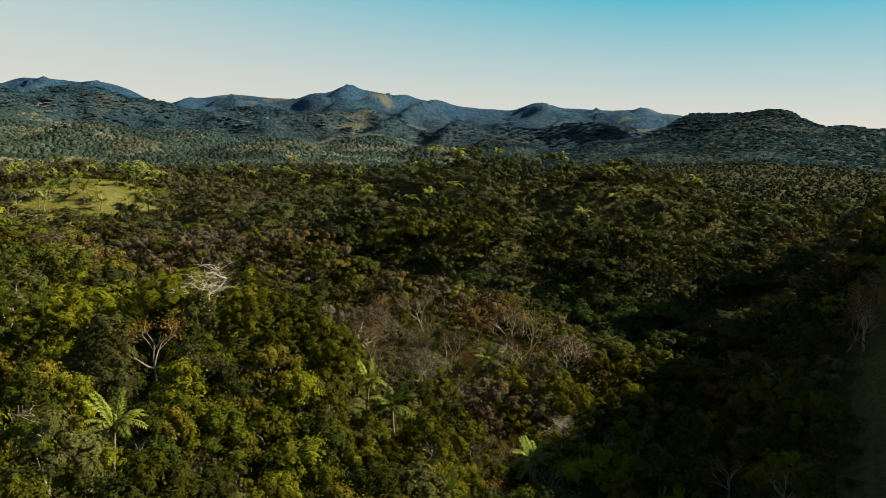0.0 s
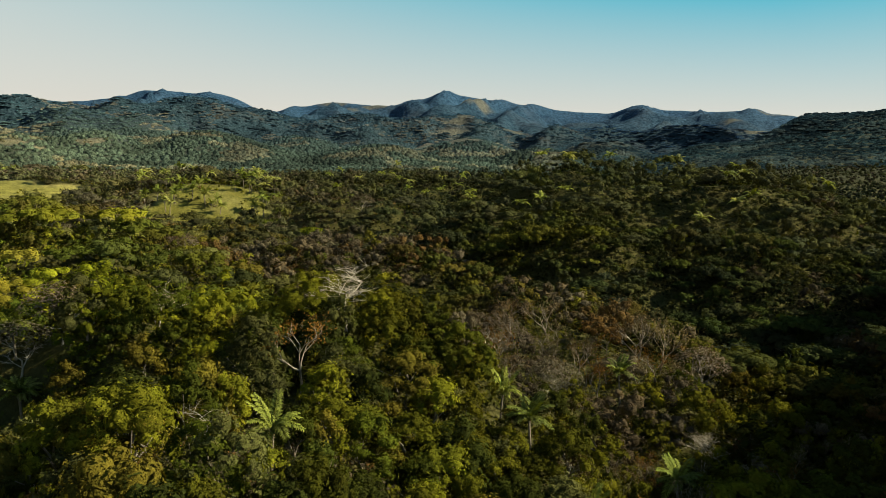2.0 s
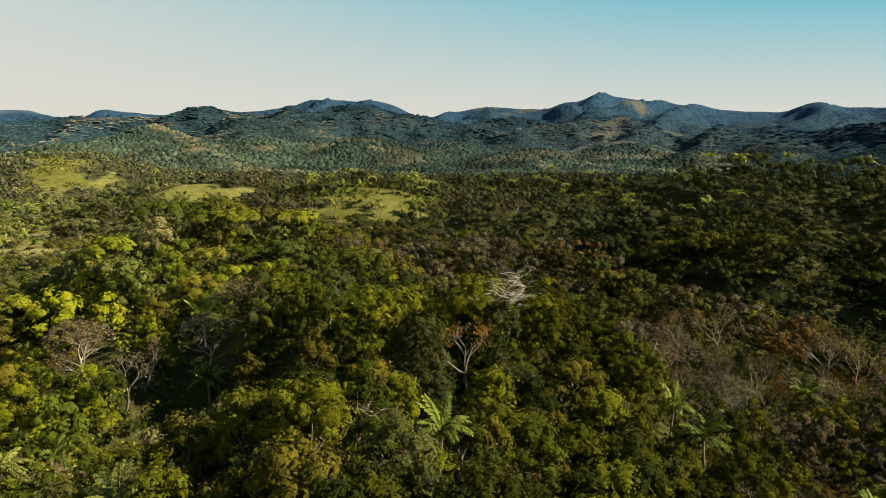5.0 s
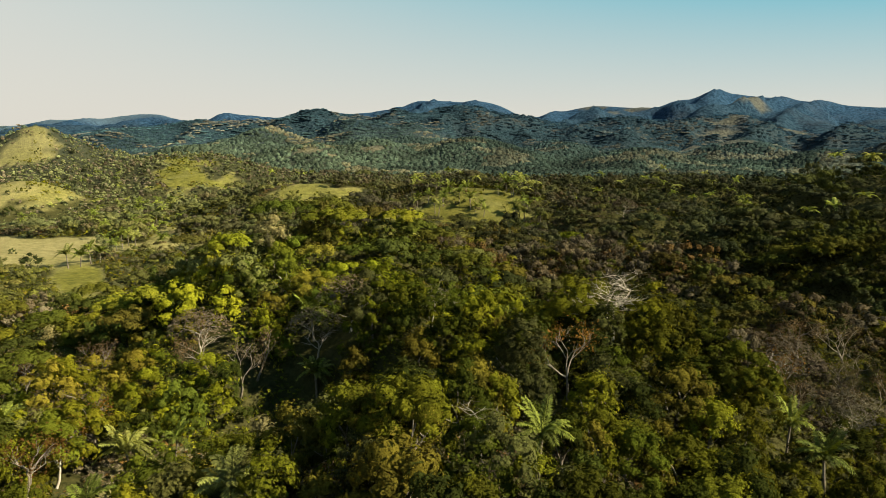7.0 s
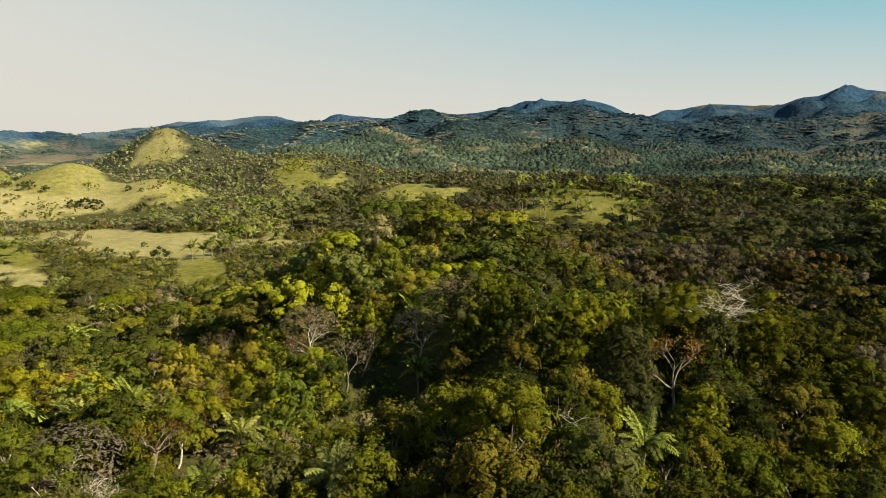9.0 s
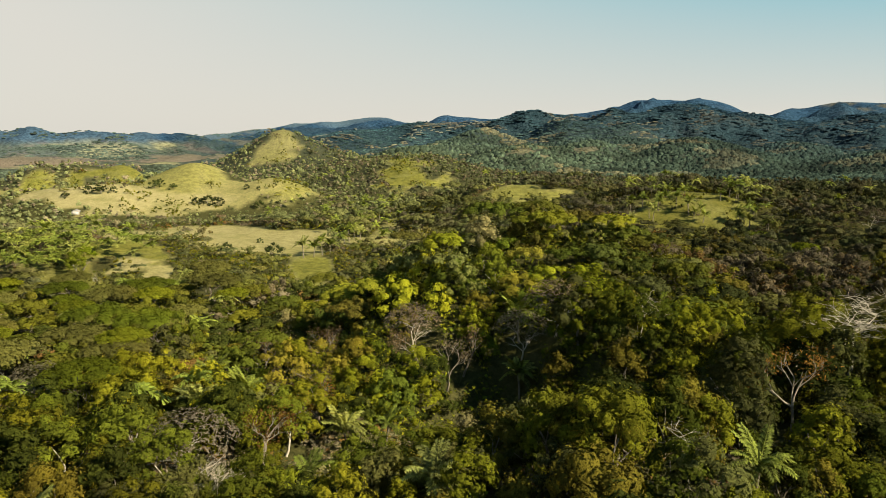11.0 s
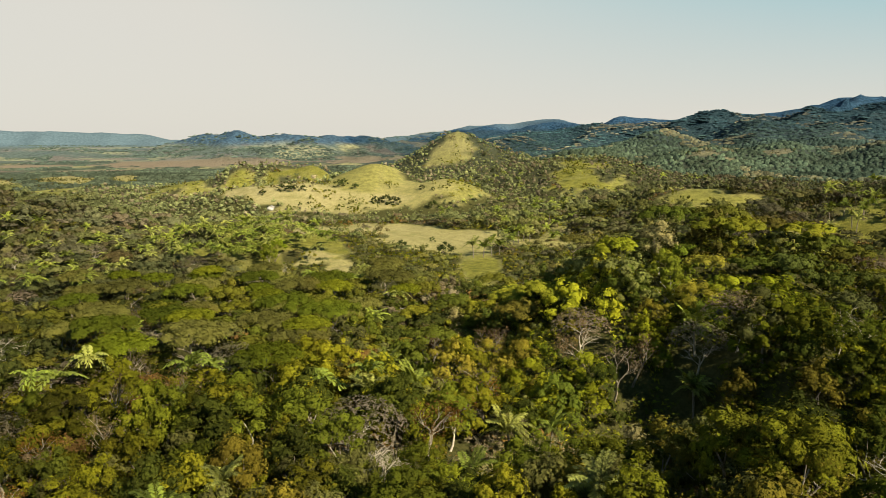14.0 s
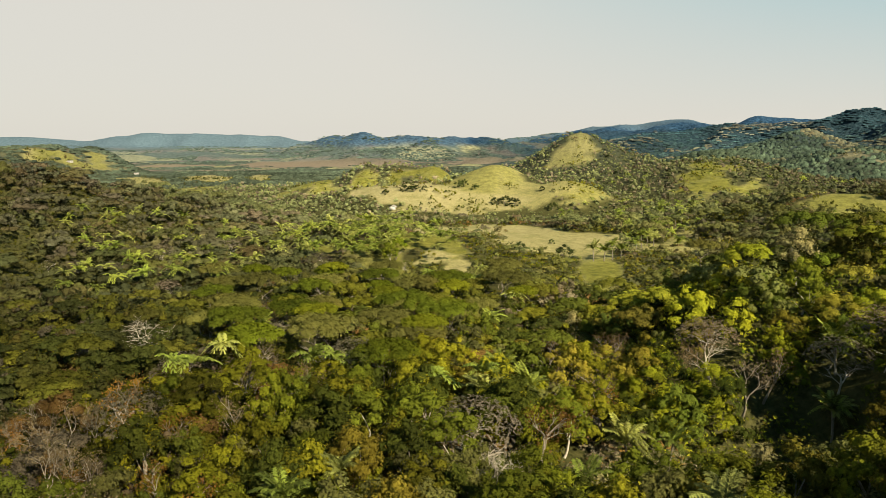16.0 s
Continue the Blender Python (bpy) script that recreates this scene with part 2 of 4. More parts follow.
# middle rises, pasture hills
hill(10, 540, 37, 150, 70)
hill(27, 460, 40, 90, 70)
hill(33, 395, 29, 16, 30)
hill(38.5, 565, 36, 95, 75)
hill(48, 930, 47, 110, 170)
hill(58.4, 1100, 84, 84, 85)
hill(55, 1110, 40, 130, 140)
hill(66, 735, 27, 120, 85)
hill(65.2, 765, 44, 58, 66)
hill(59.2, 700, 33, 50, 55)
hill(71.5, 715, 25, 75, 80)
hill(75, 740, 21, 60, 70)
hill(72.7, 910, 44, 48, 70)
hill(70, 890, 42, 34, 60)
hill(75.5, 900, 38, 45, 70)
hill(79, 880, 26, 50, 70)
hill(73, 410, 17, 75, 60)
hill(52, 1000, 30, 260, 200)
# west
hill(107, 440, 66, 60, 90)
hill(100, 470, 51, 60, 80)
hill(93, 520, 36, 60, 80)
hill(88, 540, 24, 50, 70)
hill(101, 1500, 72, 120, 200)
hill(98, 1550, 56, 60, 160)
hill(95.8, 1650, 66, 70, 160)
# foothills
hill(-19.5, 1650, 100, 110, 300)
hill(-25, 1600, 130, 130, 330)
hill(-22, 1620, 112, 190, 330)
hill(-30, 1500, 100, 130, 300)
hill(-13, 1500, 58, 110, 260)
hill(-16, 1250, 36, 70, 150)
hill(36, 2000, 100, 130, 320)
hill(31, 1850, 92, 140, 260)
hill(39, 1400, 56, 110, 150)
hill(34, 1450, 62, 90, 150)
hill(26, 1500, 66, 160, 230)
hill(19, 1750, 66, 130, 260)
hill(13, 1500, 50, 130, 200)
hill(6, 1750, 64, 140, 260)
hill(0, 1500, 46, 110, 200)
hill(-5, 1750, 60, 120, 260)
hill(43, 1700, 78, 150, 260)
hill(48, 1500, 52, 110, 200)
hill(-60, 3000, 180, 900, 500)
hill(-110, 3200, 160, 1000, 500)
hill(-160, 3200, 150, 1200, 500)
hill(150, 3200, 140, 1000, 500)
hill(120, 3400, 120, 500, 400)


RANGES = []


def long_range(dist, front, back, crest):
    """A mountain range round the hub: its crest by azimuth and height, and how far it runs out to both sides."""
    RANGES.append((dist, front, back, np.radians([a for a, h in crest]), np.array([h for a, h in crest], float)))


long_range(3600, 900, 700, ((-60, 120), (-36, 120), (-28, 130), (-20, 170), (-17, 188), (-15.4, 208), (-13, 203), (-11.3, 206), (-9.2, 202), (-7.5, 228), (-5, 192), (-1.8, 194), (1.5, 220), (4.2, 242), (6.4, 256), (7.8, 272), (9.6, 236), (12.6, 198), (16.5, 220),
                            (19.6, 186), (21.4, 165), (25.2, 232), (30.3, 240), (32.5, 202), (36, 178), (38.6, 186), (42, 160), (45.5, 170), (47.6, 130), (50.7, 170), (55, 144), (57, 136), (60, 110), (63, 90), (66, 70), (72, 30), (78, 6)))
long_range(2350, 420, 420, ((-60, 90), (-30, 100), (-18, 90), (-12, 100), (-7, 80), (-3, 104), (2, 90), (6, 118), (11, 102), (15, 124), (19, 100), (23, 118), (27, 146), (31, 138), (35, 120), (39, 134), (43, 104), (47, 104), (51, 84), (55, 64), (60, 20), (64, 6)))
long_range(2750, 300, 200, ((60, 6), (62.5, 16), (64.5, 66), (66, 82), (68.6, 87), (70.5, 84), (73, 82), (75.4, 84), (78, 74), (80.5, 52), (84, 12), (87, 6)))
long_range(4500, 330, 260, ((74, 6), (78, 60), (80.3, 84), (82.6, 116), (86, 124), (89, 130), (92, 132), (94, 116), (96, 90), (100, 108), (106, 110)))


GULLIES = []


def gully(az, dist, across, along, turn=0.0):
    GULLIES.append((*place(az, dist), across, along, radians(az + turn)))


gully(27, 100, 9, 7)
gully(32, 102, 9, 7)
gully(37, 110, 10, 8)
gully(40.5, 122, 10, 9)
gully(44.5, 108, 11, 9)
gully(49, 96, 11, 9)
gully(54, 86, 9, 8)


def ground_z(x, y):
    x, y = np.asarray(x, float), np.asarray(y, float)
    total = np.zeros_like(x)
    for hx, hy, top, across, along, az in HILLS:
        dx, dy = x - hx, y - hy
        u = (dx * math.cos(az) + dy * math.sin(az)) / across
        v = (-dx * math.sin(az) + dy * math.cos(az)) / along
        r2 = u * u + v * v
        if top > 80 and math.hypot(hx - HUB[0], hy - HUB[1]) > 1050:
            fall = np.exp(-1.45 * (np.sqrt(r2 * 0.7 + 0.12) - 0.3464))
        else:
            fall = np.exp(-np.minimum(r2, 40))
        total += ((top - 6.0) * fall) ** 3
    relief = np.cbrt(total)
    crest = np.zeros_like(x)
    bearing, dist = np.arctan2(HUB[0] - x, y - HUB[1]), np.hypot(x - HUB[0], y - HUB[1])
    for far_off, front, back, turns, tops in RANGES:
        k = np.clip(np.searchsorted(turns, bearing) - 1, 0, len(turns) - 2)
        f = np.clip((bearing - turns[k]) / (turns[k + 1] - turns[k]), 0, 1)
        f = f * f * (3 - 2 * f)
        v = np.where(dist < far_off, (far_off - dist) / front, (dist - far_off) / back)
        spur = 0.5 - 2 * np.abs(value_noise(bearing * far_off + dist * 0.25, dist * 0.3, 200, 9)) + 0.4 * (0.5 - 2 * np.abs(value_noise(bearing * far_off - dist * 0.3, dist * 0.5, 90, 10)))
        top = (tops[k] * (1 - f) + tops[k + 1] * f - 6) * (1.07 if far_off == 3600 else 1.03) * np.exp(-np.minimum(v, 6) ** 1.25)
        crest = np.maximum(crest, top * (1 + 0.75 * spur * np.minimum(1, v * 1.6)))
    climb = np.clip((dist - 1700) / 2100, 0, 1)
    swell = climb * climb * (3 - 2 * climb) * (50 + 18 * value_noise(x, y, 420, 13)) * np.clip((np.degrees(bearing) - 58) / 12, 0, 1)
    relief = (relief ** 5 + np.maximum(crest, swell) ** 5) ** 0.2
    far = np.clip((np.hypot(x - HUB[0], y - HUB[1]) - 700) / 1100, 0, 1)
    rough = value_noise(x, y, 46, 3) * 5 + value_noise(x, y, 19, 4) * 2
    ribs = (0.5 - 2 * np.abs(value_noise(x, y, 340, 5))) * 38 + (0.5 - 2 * np.abs(value_noise(x, y, 150, 6))) * 26 + (0.5 - 2 * np.abs(value_noise(x, y, 62, 7))) * 10 + value_noise(x, y, 26, 8) * 6
    for gx, gy, across, along, az in GULLIES:
        dx, dy = x - gx, y - gy
        u = (dx * math.cos(az) + dy * math.sin(az)) / across
        v = (-dx * math.sin(az) + dy * math.cos(az)) / along
        relief = relief - 10.5 * np.exp(-np.minimum(u * u + v * v, 40))
    return 6.0 + relief + rough * np.clip(0.35 + relief / 30, 0, 1) * (1 - 0.5 * far) + ribs * np.clip((dist - 1230) / 700, 0, 1) * (1 - np.clip((dist - 2800) / 600, 0, 0.82)) * np.clip(relief / 70, 0.05, 1)


PASTURES = []


def pasture(az, dist, across, along, turn=0.0, straw=0.5, ragged=0.5):
    """Open grass; straw runs from 0, green and mossy, to 1, dry and tan."""
    PASTURES.append((*place(az, dist), across, along, radians(az + turn), straw, ragged))


# the meadow and the strips that run out of it
pasture(65, 505, 58, 44, -14, 0.75)
pasture(58.5, 446, 44, 62, -10, 0.7)
pasture(61.5, 440, 34, 52, 0, 0.7)
pasture(67, 500, 44, 40, -20, 0.8)
pasture(69, 512, 34, 34, 0, 0.8)
pasture(68, 468, 42, 32, 0, 0.75, 0.4)
pasture(56.6, 365, 10, 75, 2, -0.1, 0.7)
pasture(57.6, 404, 22, 30, 0, 0.5, 0.4)
pasture(52.5, 436, 34, 24, -8, 0.5)
pasture(50.5, 480, 9, 60, -6, 0.4)
# grassy hills
pasture(25, 425, 32, 30, 0, -0.6, 1.1)
pasture(28.5, 434, 17, 14, 0, -0.4, 1.0)
pasture(22.6, 415, 14, 11, 0, -0.4, 1.0)
pasture(33.6, 372, 13, 20, 0, 0.0, 0.7)
pasture(38.6, 528, 44, 26, 0, 0.1, 0.7)
pasture(48.2, 830, 30, 85, 0, -0.2, 1.1)
pasture(45.5, 790, 16, 45, 0, 0.0, 0.8)
pasture(41, 700, 18, 40, 0, 0.1, 0.8)
pasture(58.5, 1078, 17, 28, 0, 0.3, 0.5)
pasture(58.9, 1050, 30, 26, 0, 0.4, 0.5)
pasture(59.3, 1024, 40, 22, 0, 0.3, 0.6)
# the field round the mounds
pasture(65.6, 725, 44, 66, 0, 0.25)
pasture(59.3, 685, 40, 46, 0, 0.2)
pasture(62, 680, 50, 55, 0, 0.5)
pasture(67, 655, 55, 42, 0, 0.8)
pasture(71.5, 680, 52, 56, 0, 0.9)
pasture(75, 715, 26, 36, 0, 0.9)
pasture(72.9, 865, 20, 40, 0, -0.4, 1.7)
pasture(70, 850, 20, 40, 0, -0.3, 1.5)
pasture(75.6, 860, 22, 40, 0, 0.0, 1.4)
pasture(79, 830, 28, 30, 0, 0.3, 0.8)
# sandy slope by the palms
pasture(70.4, 362, 10, 14, 0, 0.8, 1.5)
pasture(68.4, 345, 7, 12, 0, 0.7, 1.3)
# dry grass under the palms
pasture(75, 385, 36, 26, 0, -0.2, 1.6)
pasture(80, 392, 24, 20, 0, -0.3, 1.6)
# the western hill and the plain
pasture(97.1, 1450, 36, 70, 0, 0.1, 0.7)
pasture(98.8, 1430, 26, 50, 0, 0.0, 0.7)
pasture(95.4, 1520, 20, 70, 0, 0.1, 0.6)
pasture(99.6, 1420, 10, 40, 0, 0.5, 0.8)
pasture(87.8, 1390, 50, 190, 0, 0.6, 0.35)
pasture(92.3, 1330, 42, 110, 0, 0.5, 0.5)
pasture(91, 1010, 75, 130, 0, 0.0, 1.1)
pasture(80.5, 880, 36, 80, 0, 0.0, 1.0)
pasture(83.9, 1400, 28, 150, 0, 0.5, 0.4)
pasture(84, 960, 50, 30, 0, 0.3, 1.0)
pasture(80, 2130, 230, 250, 0, 1.0)
pasture(74, 2050, 90, 160, 0, 0.9)
pasture(90, 2100, 120, 60, 0, 0.6)
pasture(85.5, 1800, 90, 60, 0, 0.6)
pasture(66, 2100, 120, 220, 0, 0.7)
pasture(39.4, 1330, 26, 24, 0, 0.3, 0.9)
pasture(37.4, 1315, 15, 15, 0, 0.3, 0.9)
pasture(34.2, 1380, 22, 20, 0, 0.3, 0.9)
pasture(37, 1150, 16, 30, 0, 0.3, 1.6)
pasture(40, 800, 30, 40, 0, 0.1, 1.0)


def grass_and_straw(x, y):
    """How open the pasture lies (1 grass, 0 woods) and how dry its grass is."""
    x, y = np.asarray(x, float), np.asarray(y, float)
    best, straw = np.zeros_like(x), np.full_like(x, 0.5)
    edge = value_noise(x, y, 24, 11) * 1.3 + value_noise(x, y, 9, 12) * 0.6
    for px, py, across, along, az, dry, ragged in PASTURES:
        dx, dy = x - px, y - py
        u = (dx * math.cos(az) + dy * math.sin(az)) / across
        v = (-dx * math.sin(az) + dy * math.cos(az)) / along
        inside = 1.0 - np.sqrt(u * u + v * v) + edge * ragged
        straw = np.where((inside > 0.0) & (inside * 8 > best), straw + (dry - straw) * np.clip(inside * 3, 0, 1), straw)
        best = np.maximum(best, np.clip(inside * 8, 0, 1))
    dist = np.hypot(x - HUB[0], y - HUB[1])
    clear = value_noise(x, y, 260, 21) + 0.6 * value_noise(x, y, 90, 22) + 0.3 * value_noise(x, y, 40, 23)
    far = np.clip((clear - 0.4 - 0.06 * (dist > 2900)) * 9, 0, 0.7) * np.clip((dist - 1400) / 500, 0, 1)
    return np.maximum(best, far), straw


def grass_cover(x, y):
    return grass_and_straw(x, y)[0]


# ---- mesh helpers ----
def quads_mesh(name, verts, quads, mat, tint=None):
    """One mesh out of arrays of vertices and four-cornered faces, with a colour for each vertex."""
    me = bpy.data.meshes.new(name)
    me.vertices.add(len(verts))
    me.vertices.foreach_set("co", np.ascontiguousarray(verts, np.float32).ravel())
    me.loops.add(len(quads) * 4)
    me.loops.foreach_set("vertex_index", np.ascontiguousarray(quads, np.int32).ravel())
    me.polygons.add(len(quads))
    me.polygons.foreach_set("loop_start", np.arange(len(quads), dtype=np.int32) * 4)
    if tint is not None:
        a = me.attributes.new("tint", "FLOAT_COLOR", "POINT")
        a.data.foreach_set("color", np.ascontiguousarray(np.c_[tint, np.ones(len(tint))], np.float32).ravel())
    me.materials.append(mat)
    me.update(calc_edges=True)
    return me


def joined(pieces):
    """One prototype out of pieces: vertices, faces and how light each vertex's tint is."""
    verts, quads, light, n = [], [], [], 0
    for v, q, *k in pieces:
        verts.append(v), quads.append(q + n), light.append(k[0] if k else np.ones(len(v)))
        n += len(v)
    return np.concatenate(verts), np.concatenate(quads), np.concatenate(light)


def tube(points, radii, sides=5):
    """A tapering tube along points."""
    points = np.asarray(points, float)
    rings = []
    for i, p in enumerate(points):
        way = points[min(i + 1, len(points) - 1)] - points[max(i - 1, 0)]
        way = way / (np.linalg.norm(way) + 1e-9)
        side = np.cross(way, (0.31, 0.87, 0.11))
        side /= np.linalg.norm(side) + 1e-9
        up = np.cross(way, side)
        a = np.arange(sides) * 2 * math.pi / sides
        rings.append(p + radii[i] * (np.cos(a)[:, None] * side + np.sin(a)[:, None] * up))
    quads = [(i * sides + k, i * sides + (k + 1) % sides, (i + 1) * sides + (k + 1) % sides, (i + 1) * sides + k)
             for i in range(len(points) - 1) for k in range(sides)]
    return np.concatenate(rings), np.array(quads)


def leaves(rng, centres, normals, size, long=1.25, shaken=0.38):
    """Small kite-shaped leaf sprays at the centres, turned about their normals at random."""
    n = len(centres)
    normals = normals + rng.normal(0, shaken, (n, 3))
    normals /= np.linalg.norm(normals, axis=1)[:, None]
    a = np.cross(normals, rng.normal(0, 1, (n, 3)))
    a /= np.linalg.norm(a, axis=1)[:, None]
    b = np.cross(normals, a)
    s = (size * rng.uniform(0.6, 1.4, n))[:, None]
    droop = normals * s * 0.25
    v = np.stack([centres - a * s * long, centres - b * s * 0.75 + droop, centres + a * s * long, centres + b * s * 0.75 + droop], 1)
    return v.reshape(-1, 3), np.arange(4 * n).reshape(n, 4)


def puff(rng, centre, radius, squash, out, around=7, rings=3, wide=1.95):
    """A leafy lump: a rounded uneven cap about the direction out."""
    out = out / (np.linalg.norm(out) + 1e-9)
    side = np.cross(out, (0.37, 0.81, 0.45))
    side /= np.linalg.norm(side) + 1e-9
    other = np.cross(out, side)
    t = np.repeat(np.linspace(0, wide, rings + 1), around)
    p = np.tile(np.arange(around) * 2 * math.pi / around, rings + 1) + t * 0.7 + rng.uniform(0, 6)
    way = np.cos(t)[:, None] * out + np.sin(t)[:, None] * (np.cos(p)[:, None] * side + np.sin(p)[:, None] * other)
    far = radius * rng.uniform(0.74, 1.14, len(t))
    far[:around] = radius
    quads = [(i * around + k, i * around + (k + 1) % around, (i + 1) * around + (k + 1) % around, (i + 1) * around + k) for i in range(rings) for k in range(around)]
    return centre + way * far[:, None] * squash, np.array(quads)[:, ::-1]


def crown(rng, radius, height, lobes, count, leaf, flat=1.0, base=0.2, tufts=0.0, around=5, rings=2, up=0.25):
    """A crown above the origin: leafy lumps over its top and hanging round its sides, each ruffled with sprays, uneven in outline."""
    pieces = []
    low = base * height
    for i in range(lobes):
        a, f = i * 2.4 + rng.uniform(-0.5, 0.5), (i + 0.5) / lobes
        if f < 0.6:
            r = radius * 0.82 * math.sqrt(f / 0.6)
            z = low + (height - low) * math.sqrt(max(0.0, 1 - (r / radius) ** 2)) * rng.uniform(0.76, 1.06)
        else:
            r = radius * rng.uniform(0.62, 0.98)
            z = low + (height - low) * rng.uniform(0.0, 0.6)
        lr = radius * rng.uniform(0.26, 0.46) * (1.5 if lobes < 8 else 1.2 if lobes < 15 else 1.0)
        c = np.array([r * math.cos(a), r * math.sin(a), z - lr * 0.5])
        out = c - np.array([0, 0, height * 0.4])
        out /= np.linalg.norm(out) + 1e-9
        squash = np.array([rng.uniform(0.8, 1.2), rng.uniform(0.8, 1.2), flat * rng.uniform(0.6, 1.05)])
        tone = rng.uniform(0.72, 1.28)
        v, q = puff(rng, c, lr * 0.7, squash, out + (0, 0, 0.4), around, rings)
        pieces.append((v, q, np.full(len(v), tone)))
        n = int(count / lobes)
        if n:
            d = rng.normal(0, 0.8, (n, 3)) + out * 0.7
            d /= np.linalg.norm(d, axis=1)[:, None]
            reach = rng.uniform(0.55, 1.15, (n, 1)) + (rng.random((n, 1)) < tufts) * rng.uniform(0.1, 0.35, (n, 1))
            v, q = leaves(rng, c + d * squash * lr * reach, d + out * 0.35 + np.array((0, 0, up)), leaf, 1.25, 0.36)
            pieces.append((v, q, np.full(len(v), tone * 1.08)))
    return joined(pieces)


def dome(rng, radius, height, depth, count, leaf, lumps=9, around=6):
    """A spreading crown: flat leafy lumps side by side under a shallow cap, ruffled with fine sprays."""
    pieces = []
    for i in range(lumps):
        a, r = i * 2.4 + rng.uniform(-0.4, 0.4), 0.8 * math.sqrt((i + 0.4) / lumps)
        lr = radius * rng.uniform(0.75, 1.1) / math.sqrt(lumps) * 1.25
        lift = math.sqrt(1 - r * r * 0.9)
        c = np.array([r * math.cos(a) * radius, r * math.sin(a) * radius, height - depth + depth * lift * rng.uniform(0.85, 1.08) - lr * 0.4])
        squash = np.array([1, 1, rng.uniform(0.42, 0.62)])
        tone = rng.uniform(0.85, 1.15)
        v, q = puff(rng, c, lr * 0.86, squash, np.array((0.2 * c[0] / radius, 0.2 * c[1] / radius, 1.0)), around, 2, 1.8)
        pieces.append((v, q, np.full(len(v), tone)))
        n = int(count / lumps)
        if n:
            d = rng.normal(0, 0.8, (n, 3)) + (0, 0, 0.8)
            d /= np.linalg.norm(d, axis=1)[:, None]
            v, q = leaves(rng, c + d * squash * lr * rng.uniform(0.7, 1.16, (n, 1)), d + (0, 0, 0.6), leaf, 1.25, 0.3)
            pieces.append((v, q, np.full(len(v), tone * 1.05)))
    return joined(pieces)


def far_crown(rng, radius, height):
    """A far-off crown: a blunt lump with uneven corners, shaded darker at the foot by its tint."""
    a = np.arange(4) * math.pi / 2 + rng.uniform(-0.4, 0.4, 4)
    low = np.c_[np.cos(a), np.sin(a)] * radius * rng.uniform(0.8, 1.2, (4, 1))
    v = np.concatenate([np.c_[low, np.zeros(4)], np.c_[low * 0.5 + rng.normal(0, 0.1 * radius, 2), height * rng.uniform(0.8, 1.1, 4)]])
    return v, np.array([(0, 1, 5, 4), (1, 2, 6, 5), (2, 3, 7, 6), (3, 0, 4, 7), (4, 5, 6, 7)]), np.r_[np.full(4, 0.92), np.full(4, 1.05)]


def limbs(rng, height, spread, levels, sides, thick, lean=0.1, bare=False):
    """A trunk that forks into limbs, and the ends of its twigs."""
    pieces, ends = [], []
    def grow(p, way, length, r, level):
        n = 3 if level else 2
        pts = [p]
        for k in range(n):
            way = way + rng.normal(0, 0.16, 3) + np.array([0, 0, 0.05])
            way /= np.linalg.norm(way)
            pts.append(pts[-1] + way * length / n)
        pieces.append(tube(pts, np.linspace(r, r * 0.5, n + 1), sides if level == levels else 3))
        if level == 0:
            ends.append(pts[-1])
            return
        for k in range(4 if bare else 3):
            a = rng.uniform(0, 2 * math.pi)
            out = np.array([math.cos(a), math.sin(a), 0]) * spread
            w = way * (0.6 if bare else 0.75) + out * rng.uniform(0.6, 1.2)
            grow(pts[rng.integers(2, n + 1)], w / np.linalg.norm(w), length * rng.uniform(0.55, 0.8), r * (0.48 if bare else 0.55), level - 1)
    w = np.array([rng.normal(0, lean), rng.normal(0, lean), 1.0])
    grow(np.array([0, 0, -0.6]), w / np.linalg.norm(w), height * 0.45, thick, levels)
    v, q, k = joined(pieces)
    return (v, q, k), np.array(ends)


def frond(rng, length, arch, pairs, width):
    """A feather leaf that rises along +x and arches over; leaflets hang from both sides of its rib."""
    t = np.linspace(0, 1, 7)
    rise = 1.25 - arch * 0.25
    px, pz = length * (0.25 * t + 0.75 * t ** 1.6) * (0.5 + 0.28 * arch), length * (rise * t - arch * 0.75 * t ** 2.4) * 0.9
    rib = np.c_[px, np.zeros(7), pz]
    pieces = [tube(rib, np.linspace(0.07, 0.02, 7), 3)]
    for k in range(pairs):
        s = 0.14 + 0.84 * (k + 0.5) / pairs
        i = min(int(s * 6), 5)
        f = s * 6 - i
        p = rib[i] * (1 - f) + rib[i + 1] * f
        way = rib[i + 1] - rib[i]
        way /= np.linalg.norm(way)
        w = width * (0.4 + 0.6 * math.sin(math.pi * min(1, s * 0.85 + 0.12)))
        for sgn in (-1, 1):
            tip = p + way * w * 0.55 + np.array([0, sgn * w * 0.9, -w * rng.uniform(0.15, 0.5)])
            mid = (p + tip) / 2 + np.array([0, 0, w * 0.1])
            b = way * length / pairs * 0.62
            pieces.append((np.array([p - b, mid - b * 0.9, tip, mid + b * 0.9]), np.array([[0, 1, 2, 3]])))
    return joined(pieces)


def palm_head(rng, count, length, pairs, width):
    """All fronds of a palm in one."""
    pieces = []
    for k in range(count):
        v, q, light = frond(rng, length * rng.uniform(0.8, 1.1), rng.uniform(0.5, 1.7), pairs, width)
        a = k * 2.4 + rng.uniform(-0.3, 0.3)
        c, s = math.cos(a), math.sin(a)
        pieces.append((np.c_[v[:, 0] * c - v[:, 1] * s, v[:, 0] * s + v[:, 1] * c, v[:, 2]], q))
    return joined(pieces)


